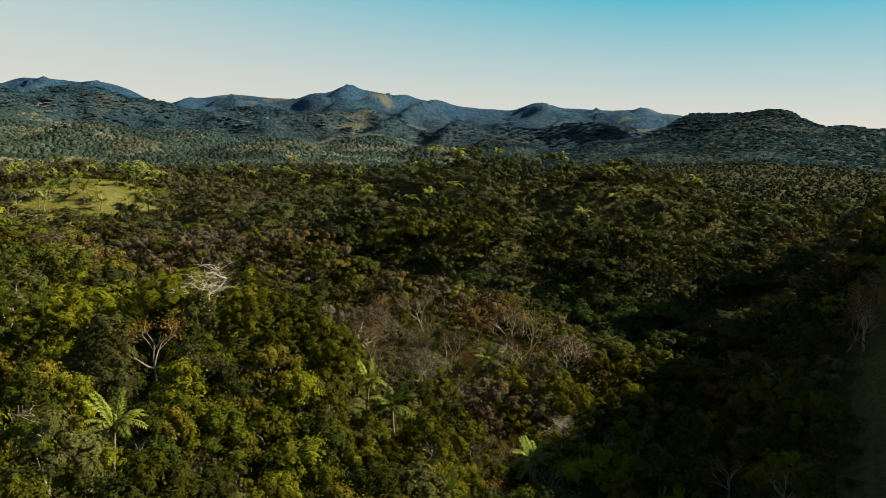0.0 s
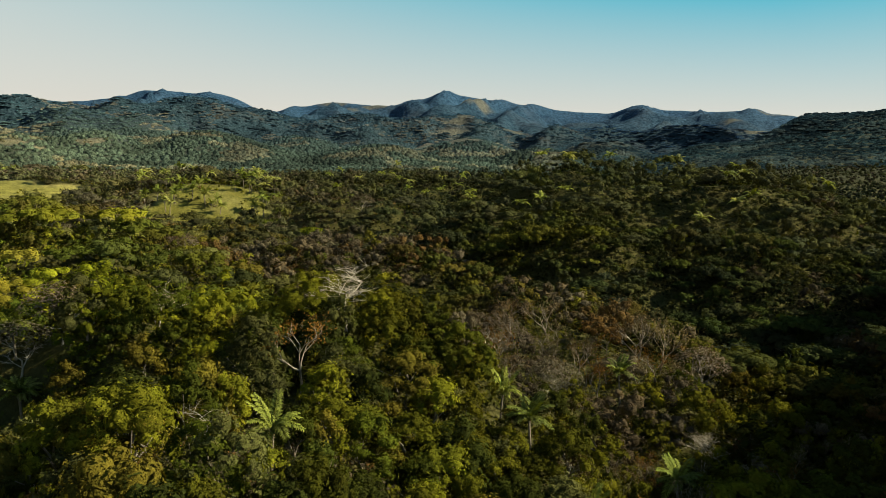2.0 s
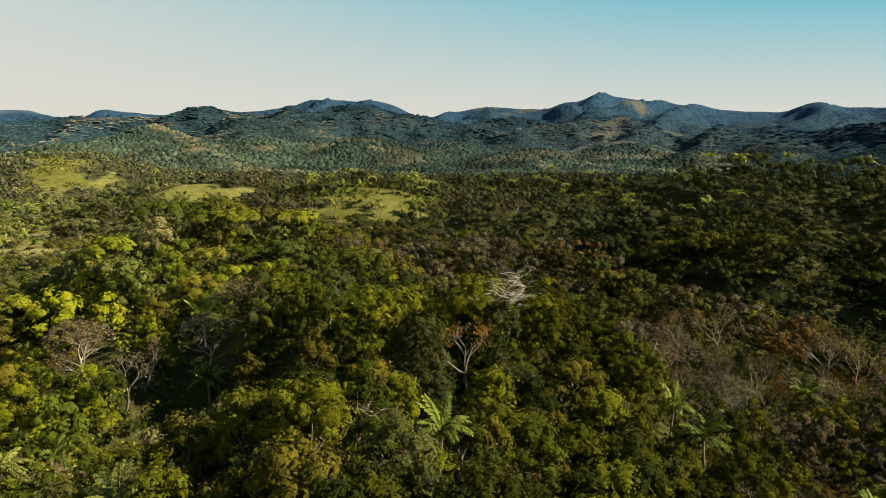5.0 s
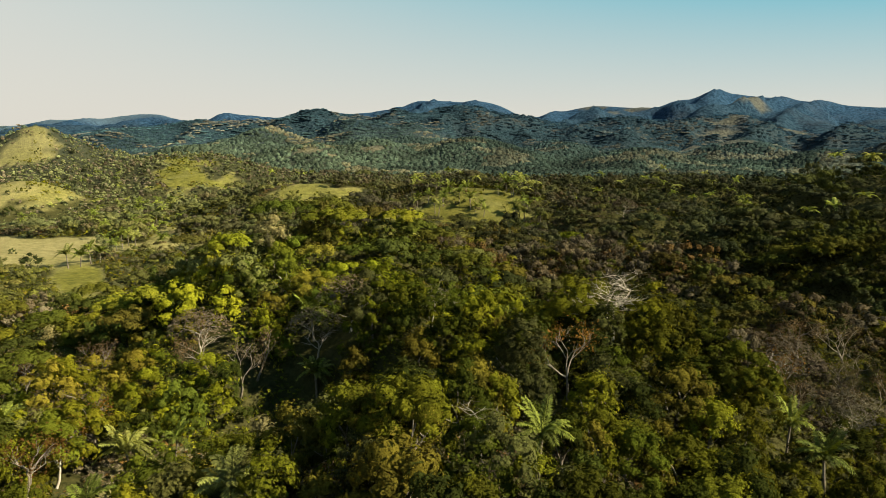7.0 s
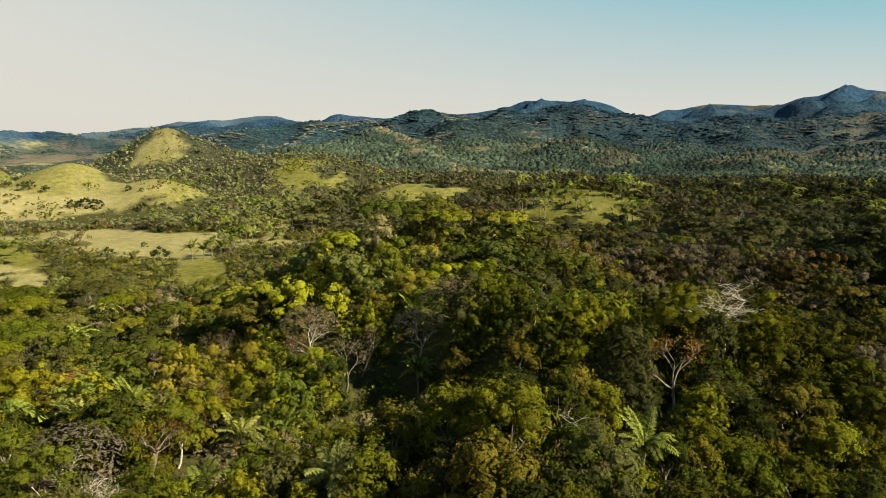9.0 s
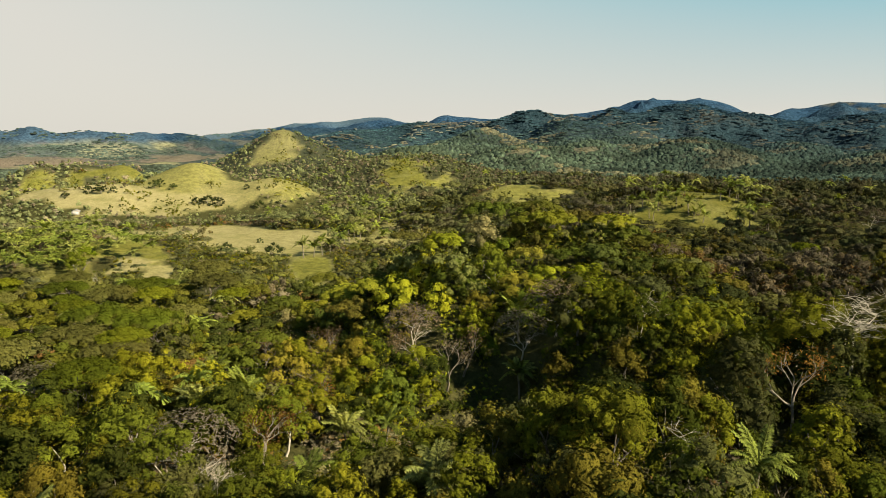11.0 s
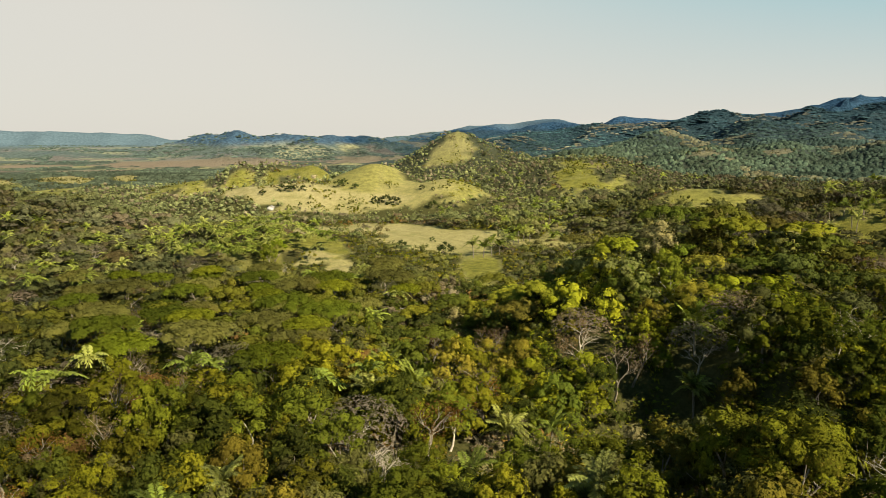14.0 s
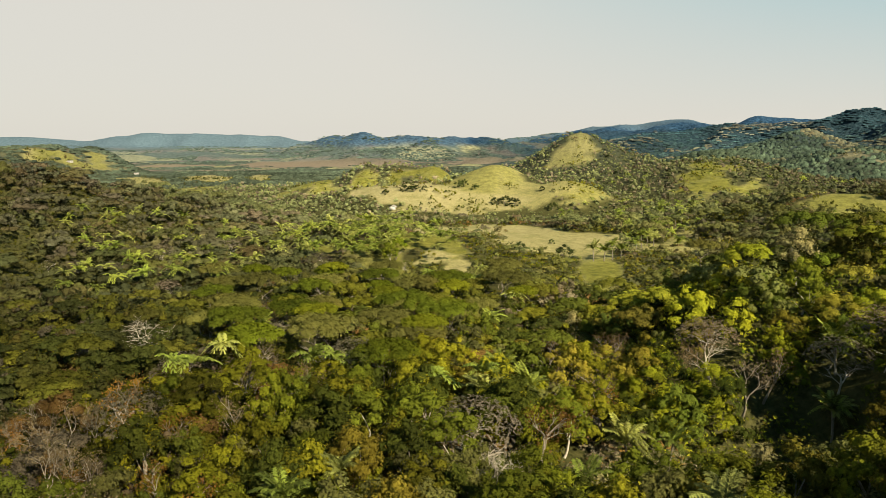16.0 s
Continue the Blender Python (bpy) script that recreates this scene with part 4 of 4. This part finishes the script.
twiggy = [twiggy_model(i) for i in range(3)]
for a, d in GREY_SPOTS:
    size = rng.uniform(1.1, 1.4)
    plant(twiggy, *place(a, d), size, size)
umbrellas = [umbrella_model(i) for i in range(4)]
for a, d in UMB_SPOTS:
    size = rng.uniform(0.9, 1.2)
    plant(umbrellas, *place(a, d), size, size * 1.15)
pale = [blossom_model(i, (0.2, 0.17, 0.075), "tree with pale cream-yellow blossom above the canopy", "flowering_tree", 0.5) for i in range(2)]
for a, d in PALE_SPOTS:
    size = rng.uniform(1.1, 1.35)
    plant(pale, *place(a, d), size, size)
golden = [blossom_model(5 + i, (0.1, 0.113, 0.009), "bright yellow-green tree in the forest", "bright_tree", 0.2) for i in range(2)]
for a, d in YEL_SPOTS:
    size = rng.uniform(1.05, 1.35)
    plant(golden, *place(a, d), size, size)

# tall evergreens on the sunny side of the hollows keep them in shade; their tint is shade-darkened too
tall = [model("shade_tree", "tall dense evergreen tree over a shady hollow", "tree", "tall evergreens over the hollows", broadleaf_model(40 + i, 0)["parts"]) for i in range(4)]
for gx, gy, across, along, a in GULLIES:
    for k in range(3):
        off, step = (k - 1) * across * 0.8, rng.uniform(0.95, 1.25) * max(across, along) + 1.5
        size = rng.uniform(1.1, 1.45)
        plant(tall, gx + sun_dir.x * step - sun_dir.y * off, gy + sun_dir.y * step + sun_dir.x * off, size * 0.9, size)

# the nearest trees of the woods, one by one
# shaded and lit tints of one kind of tree, dealt out by side
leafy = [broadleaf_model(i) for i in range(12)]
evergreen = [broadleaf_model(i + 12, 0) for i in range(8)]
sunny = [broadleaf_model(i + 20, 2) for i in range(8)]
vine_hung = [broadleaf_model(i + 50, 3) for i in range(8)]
x, y, d = scatter(48, 150, 4.8)
dry = dryness(x, y)
order = np.argsort(d)
single = np.zeros(len(x), bool)
single[[k for k in order if not dry[k]][:360]] = True
single[[k for k in order if dry[k]][:130]] = True
for k in np.flatnonzero(single):
    size = (0.66 + 0.74 * rng.random() ** 1.3) * (0.84 if d[k] < 98 else 1.0)
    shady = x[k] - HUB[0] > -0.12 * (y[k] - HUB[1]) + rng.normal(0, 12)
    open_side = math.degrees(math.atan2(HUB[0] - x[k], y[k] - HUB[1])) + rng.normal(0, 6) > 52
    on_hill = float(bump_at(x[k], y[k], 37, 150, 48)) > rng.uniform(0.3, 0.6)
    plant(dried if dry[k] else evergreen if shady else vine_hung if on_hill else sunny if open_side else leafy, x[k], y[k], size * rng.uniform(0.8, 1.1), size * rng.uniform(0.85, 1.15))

# ---- the rest of the woods ----
def woods(name, x, y, protos, dry_protos, label, low=0.6, high=1.6, sink=0.0, mat=M_LEAF, grey=0.0):
    """Joined trees; sizes run from saplings to tall trees; grey and distance blend haze into their tint."""
    dry = dryness(x, y)
    grown = (low + (high - low) * rng.random(len(x)) ** 1.6) * low_growth(x, y)
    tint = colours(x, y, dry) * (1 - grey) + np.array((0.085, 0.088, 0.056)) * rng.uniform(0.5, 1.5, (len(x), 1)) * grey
    # haze painted into the tint beyond 240 m, paler to the west
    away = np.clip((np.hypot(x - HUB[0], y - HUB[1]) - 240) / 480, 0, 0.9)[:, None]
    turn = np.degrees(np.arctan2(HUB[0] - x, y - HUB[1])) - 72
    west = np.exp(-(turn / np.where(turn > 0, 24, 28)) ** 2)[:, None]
    tint = tint * (1 - away) + np.where(rng.random((len(x), 1)) < 0.25, (0.13, 0.105, 0.075), (0.112, 0.12, 0.055)) * (0.4 + 1.5 * west) * (1 - lush_shade(x, y)[:, None] * np.array((0.72, 0.6, 0.46))) * rng.uniform(0.55, 1.35, (len(x), 1)) * away
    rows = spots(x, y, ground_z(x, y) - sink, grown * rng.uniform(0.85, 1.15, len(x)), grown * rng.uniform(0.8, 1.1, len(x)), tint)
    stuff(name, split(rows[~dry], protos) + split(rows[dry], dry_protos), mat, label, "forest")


near_round = [crown(np.random.default_rng(100 + i), 3.8, 9.5, 15, 330, 0.31, base=0.12, tufts=0.15) for i in range(6)]
near_dry = [crown(np.random.default_rng(120 + i), 3.4, 8.5, 11, 220, 0.24, tufts=0.3) for i in range(3)]
woods("near_woods", x[~single], y[~single], near_round, near_dry, "dense mixed green and dry brown forest trees", low=0.62, high=1.35)
# woods below and behind the camera
x, y, d = scatter(4, 85, 8.0, -180.0, 180.0)
az = np.degrees(np.arctan2(HUB[0] - x, y - HUB[1]))
keep = (d < 48) | (az < -36) | (az > 105)
low_round = [crown(np.random.default_rng(110 + i), 4.6, 9.5, 8, 40, 0.5, base=0.3, tufts=0.2) for i in range(3)]
woods("woods_below", x[keep], y[keep], low_round, near_dry, "dense mixed green and dry brown forest trees", low=0.6, high=1.3)
mid_round = [crown(np.random.default_rng(140 + i), 4.2, 9.5, 12, 125, 0.44, base=0.12, tufts=0.15) for i in range(4)] + [dome(np.random.default_rng(240 + i), 5.6, 9.5, 3.6, 130, 0.44, 9, 5) for i in range(3)]
mid_dry = [crown(np.random.default_rng(150 + i), 3.8, 9.0, 9, 110, 0.36, tufts=0.3) for i in range(3)]
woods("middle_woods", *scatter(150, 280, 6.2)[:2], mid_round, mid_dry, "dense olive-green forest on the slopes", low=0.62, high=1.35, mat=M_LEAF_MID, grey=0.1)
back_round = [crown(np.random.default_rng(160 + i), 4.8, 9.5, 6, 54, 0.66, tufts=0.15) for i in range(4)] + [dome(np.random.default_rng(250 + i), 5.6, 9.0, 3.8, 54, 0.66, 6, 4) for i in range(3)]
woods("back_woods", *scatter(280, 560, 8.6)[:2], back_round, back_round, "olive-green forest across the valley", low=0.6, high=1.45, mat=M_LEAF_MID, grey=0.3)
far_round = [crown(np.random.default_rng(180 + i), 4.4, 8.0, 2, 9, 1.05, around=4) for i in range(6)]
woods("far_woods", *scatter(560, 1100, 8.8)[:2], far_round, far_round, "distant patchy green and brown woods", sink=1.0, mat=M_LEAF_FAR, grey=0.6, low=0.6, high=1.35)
x, y, d = (np.concatenate(both) for both in zip(scatter(1100, 1700, 10.8), scatter(1700, 2600, 13.6), scatter(2600, 3900, 24, 60)))
keep = (d < 1700) | (np.degrees(np.arctan2(HUB[0] - x, y - HUB[1])) < 60) | (value_noise(x, y, 150, 75) + 0.5 * value_noise(x, y, 60, 76) > 0.0)
x, y, d = x[keep], y[keep], d[keep]
# haze blue goes into the crowns' tint with distance
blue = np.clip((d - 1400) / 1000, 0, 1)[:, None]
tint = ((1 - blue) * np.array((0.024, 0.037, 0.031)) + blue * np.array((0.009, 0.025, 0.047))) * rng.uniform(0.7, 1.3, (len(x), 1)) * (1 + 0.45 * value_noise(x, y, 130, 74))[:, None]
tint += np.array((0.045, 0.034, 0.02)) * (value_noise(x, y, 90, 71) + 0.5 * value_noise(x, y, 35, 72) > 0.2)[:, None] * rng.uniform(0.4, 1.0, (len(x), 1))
# tint darkened for the shaded east, paled westwards for haze
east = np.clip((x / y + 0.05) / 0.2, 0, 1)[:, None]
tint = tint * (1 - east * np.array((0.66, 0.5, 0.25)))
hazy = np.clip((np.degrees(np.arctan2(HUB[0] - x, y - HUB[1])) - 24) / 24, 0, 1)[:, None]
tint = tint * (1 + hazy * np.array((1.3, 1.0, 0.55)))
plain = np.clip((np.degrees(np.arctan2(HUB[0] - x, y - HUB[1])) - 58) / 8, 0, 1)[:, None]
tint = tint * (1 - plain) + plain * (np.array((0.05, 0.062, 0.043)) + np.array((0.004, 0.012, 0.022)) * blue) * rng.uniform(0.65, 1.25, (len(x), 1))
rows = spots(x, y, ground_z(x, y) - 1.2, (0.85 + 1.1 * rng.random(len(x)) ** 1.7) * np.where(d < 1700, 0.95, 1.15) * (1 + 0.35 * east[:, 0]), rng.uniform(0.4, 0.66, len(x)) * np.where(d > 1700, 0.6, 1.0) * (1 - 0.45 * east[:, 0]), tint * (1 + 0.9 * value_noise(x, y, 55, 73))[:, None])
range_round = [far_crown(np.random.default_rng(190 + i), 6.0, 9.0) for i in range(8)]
stuff("foothill_woods", split(rows, range_round), M_LEAF_BACK, "far foothill woods tinted blue-green for haze", "forest")


# ---- undergrowth ----
def undergrowth(name, near, far, per_m2, leaf, height, label, mat):
    """Sprays of shrubs and creepers between the trees, over the whole forest floor."""
    x, y, d = scatter(near, far, 1 / math.sqrt(per_m2), hollows=True)
    lump = np.clip(value_noise(x, y, 7, 51) + value_noise(x, y, 3.1, 52) * 0.6 + 0.5, 0, 1.3)
    draped = np.clip(bump_at(x, y, 36, 168, 44) * 1.5 + bump_at(x, y, 50, 150, 28), 0, 1)
    z = ground_z(x, y) + height * (1 + 1.7 * draped) * lump * rng.uniform(0.25, 1.0, len(x))
    v, q = leaves(rng, np.c_[x, y, z], np.tile((0.25, -0.15, 0.8), (len(x), 1)), leaf)
    cell = np.floor(x / 4.0) * 4.0 + 2, np.floor(y / 4.0) * 4.0 + 2
    dry = value_noise(*cell, 60, 43) + 0.5 * value_noise(*cell, 18, 44) + rng.normal(0, 0.05, len(x)) > 0.22
    # tint held below the trees' own, which paints shade into the gaps between crowns
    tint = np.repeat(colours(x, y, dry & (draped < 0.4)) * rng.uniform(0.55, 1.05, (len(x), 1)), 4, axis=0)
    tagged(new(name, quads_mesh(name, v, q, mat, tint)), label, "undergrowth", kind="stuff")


undergrowth("near_undergrowth", 48, 150, 3.4, 0.36, 3.0, "green and brown shrubs and creepers under the trees", M_LEAF)
undergrowth("back_undergrowth", 280, 560, 0.26, 0.85, 4.0, "shrubs and low trees across the valley", M_LEAF_MID)
undergrowth("middle_undergrowth", 150, 280, 1.0, 0.62, 3.0, "shrubs and creepers between the trees", M_LEAF_MID)


# ---- scattered growth on the pastures ----
def on_pasture(near, far, size, share):
    """Spots on open pasture, thinned to a share."""
    g = np.arange(-far, far, size)
    px, py = np.meshgrid(g, g)
    px = px.ravel() + rng.uniform(-0.45, 0.45, px.size) * size
    py = py.ravel() + rng.uniform(-0.45, 0.45, py.size) * size
    d, az = np.hypot(px, py), np.degrees(np.arctan2(-px, py))
    keep = (d >= near) & (d < far) & (az > -36) & (az < 105) & (rng.random(px.size) < share)
    px, py = px[keep] + HUB[0], py[keep] + HUB[1]
    mx, my = place(60, 440)
    keep = (grass_cover(px, py) > 0.3) & (value_noise(px, py, 40, 61) > 0.02) & (np.hypot(px - mx, py - my) > 100)
    return px[keep], py[keep]


x, y = on_pasture(320, 1450, 6, 0.36)
small = [crown(np.random.default_rng(210 + i), 2.4, 4.0, 4, 12, 0.4, base=0.05, around=5, rings=2) for i in range(4)]
rows = spots(x, y, ground_z(x, y), rng.uniform(0.4, 1.5, len(x)), rng.uniform(0.4, 1.5, len(x)), colours(x, y, dryness(x, y)) * 0.6)
stuff("pasture_shrubs", split(rows, small), M_LEAF_MID, "scattered dark shrubs and small trees on pasture", "shrub")

# palm grove on the sandy rise, palms on the grassy hill, along the meadow and among the woods
grove = [(*palm_head(np.random.default_rng(440 + i), 9, 4.6, 6, 1.0),) for i in range(4)]
spots_x, spots_y = [], []
for az0, az1, d0, d1, n in ((71, 83, 345, 430, 90), (73, 78, 350, 420, 42), (68, 73, 350, 400, 20), (21, 31, 405, 470, 46), (50, 55.5, 400, 620, 40), (2, 18, 470, 560, 30), (84, 98, 300, 450, 90), (-22, 2, 290, 350, 14), (62, 92, 95, 290, 20), (35, 60, 500, 900, 60)):
    for k in range(n):
        px, py = place(rng.uniform(az0, az1), rng.uniform(d0, d1))
        spots_x.append(px), spots_y.append(py)
x, y = np.array(spots_x), np.array(spots_y)
keep = (grass_cover(x, y) < 0.5) | (rng.random(len(x)) < 0.25) | (np.hypot(x - place(76, 388)[0], y - place(76, 388)[1]) < 60)
x, y = x[keep], y[keep]
k = rng.integers(0, 3, len(x))
rows = spots(x, y, ground_z(x, y) + rng.uniform(6.0, 12.0, len(x)), rng.uniform(0.9, 1.3, len(x)), rng.uniform(0.9, 1.3, len(x)), np.array(PALM_TINTS)[k] * rng.uniform(0.65, 1.2, (len(x), 1)))
stuff("palm_groves", split(rows, grove), M_PALM, "groves of feather palms with yellow-green fronds", "palm grove")

tall_palms = [palm_model(20 + i, (4.8, 6.0, 4.2)[i]) for i in range(3)]
for m in tall_palms:
    m["label"], m["group"] = "tall feather palm with a pale trunk beside the meadow", "palms by the meadow"
for k, (a, d) in enumerate(TALL_SPOTS):
    size = rng.uniform(1.05, 1.4)
    plant_palm(tall_palms, *place(a, d), size, size)

hilltop = [palm_model(24 + i, (4.0, 5.0, 6.0)[i]) for i in range(3)]
for m in hilltop:
    m["label"], m["group"] = "short feather palm on the grassy hill", "palms on the grassy hill"
for k in range(34):
    size = rng.uniform(0.8, 1.15)
    plant_palm(hilltop, *place(rng.uniform(20.5, 31), rng.uniform(400, 452)), size, size)


def field_model(i, tint, label, kind, radius, height, depth):
    r = np.random.default_rng(460 + i)
    trunk, ends = limbs(r, height * 0.85, 0.9, 1, 6, 0.35)
    return model(kind, label, "tree", "", [("trunk", tinted("trunk", trunk, M_BARK, (1, 1, 1)), "short dark trunk"), ("crown", tinted("crown", crown(r, radius * 0.85, height, 16, 520, 0.27, 0.9, base=max(0.08, 0.9 - depth / height), tufts=0.1), M_LEAF, tint), "")])


lone = [field_model(i, (0.035, 0.045, 0.012), "shade-darkened tree with a low round crown on dry pasture", "pasture_tree", 5.0, 6.5, 5.0) for i in range(3)]
for a, d, size in LONE_SPOTS:
    plant(lone, *place(a, d), size, min(size, 1.15))
green = [field_model(5, (0.13, 0.165, 0.008), "bright green spreading tree beside the palm grove", "spreading_tree", 8.0, 12.0, 6.0)]
plant(green, *place(*GREEN_SPOT), 1.0, 1.0)


# ---- farm buildings ----
def plain_material(name, colour, rough=0.8, dirt=0.3):
    m, nodes, links, bsdf = material(name)
    n = noise_node(nodes, links, 1.2, 5.0, 0.65)
    worn = tuple(c * (1 - dirt) for c in colour)
    links.new(mixed(nodes, links, "MIX", ranged(nodes, links, n.outputs[0], 0.4, 0.65, 0, 1), colour, worn), bsdf.inputs["Base Color"])
    bsdf.inputs["Roughness"].default_value = rough
    return m


M_WALL = plain_material("whitewash", (0.36, 0.35, 0.32))
M_ROOF = plain_material("weathered roof", (0.3, 0.28, 0.26), 0.7)
M_WOOD = plain_material("dark wood", (0.1, 0.07, 0.045))


def slab(x0, x1, y0, y1, z0, z1):
    v = np.array([(x, y, z) for z in (z0, z1) for x, y in ((x0, y0), (x1, y0), (x1, y1), (x0, y1))], float)
    return v, np.array([(0, 3, 2, 1), (4, 5, 6, 7), (0, 1, 5, 4), (1, 2, 6, 5), (2, 3, 7, 6), (3, 0, 4, 7)])


def farmhouse(x, y, turn, long, deep, tall):
    root = new("farmhouse")
    root.matrix_basis = pose(x, y, float(ground_z(x, y)) - 0.2, 0, 0, turn)
    l, w = long / 2, deep / 2
    rise = deep * 0.28
    gables = [(np.array([(sx * l, -w, tall), (sx * l, w, tall), (sx * l, 0, tall + rise), (sx * l, 0, tall + rise)], float), np.array([(0, 1, 2, 3)])) for sx in (-1, 1)]
    v, q, k = joined([slab(-l, l, -w, w, 0, tall)] + gables)
    wall = part("wall", quads_mesh("wall", v, q, M_WALL), root, "whitewashed wall")
    o = 0.5
    slope = rise / w
    for sy in (-1, 1):
        v = np.array([(-l - o, 0, tall + rise + 0.12), (l + o, 0, tall + rise + 0.12), (l + o, sy * (w + o), tall - o * slope + 0.12), (-l - o, sy * (w + o), tall - o * slope + 0.12)])
        v = np.concatenate([v, v - (0, 0, 0.1)])
        part("roof", quads_mesh("roof", v, np.array([(0, 1, 2, 3), (7, 6, 5, 4), (0, 4, 5, 1), (1, 5, 6, 2), (2, 6, 7, 3), (3, 7, 4, 0)]), M_ROOF), root, "pale weathered sheet roof")
    part("door", quads_mesh("door", *slab(-0.5, 0.5, -w - 0.06, -w + 0.03, 0.2, 2.25), M_WOOD), root, "dark wooden door")
    for wx in (-l * 0.6, l * 0.6):
        part("window", quads_mesh("window", *slab(wx - 0.6, wx + 0.6, -w - 0.05, -w + 0.03, 1.1, 2.2), M_WOOD), root, "dark shuttered window")
    return tagged(root, "small whitewashed farmhouse with a pale roof among trees", "house", "farmhouses of the plain")


for (a, d), turn, long in zip(HOUSE_SPOTS, (155, 80, 110, 95, 70), (9, 9, 8, 10, 8)):
    farmhouse(*place(a, d), turn, long, 5.0, 2.6)


# young growth that closes the woods below and behind the camera
x, y, d = scatter(3, 80, 6.0, -180.0, 180.0)
az = np.degrees(np.arctan2(HUB[0] - x, y - HUB[1]))
keep = (d < 46) | (az < -38) | (az > 107)
woods("young_woods", x[keep], y[keep], low_round, near_dry, "young olive-green forest trees between the taller ones", low=0.5, high=1.0)
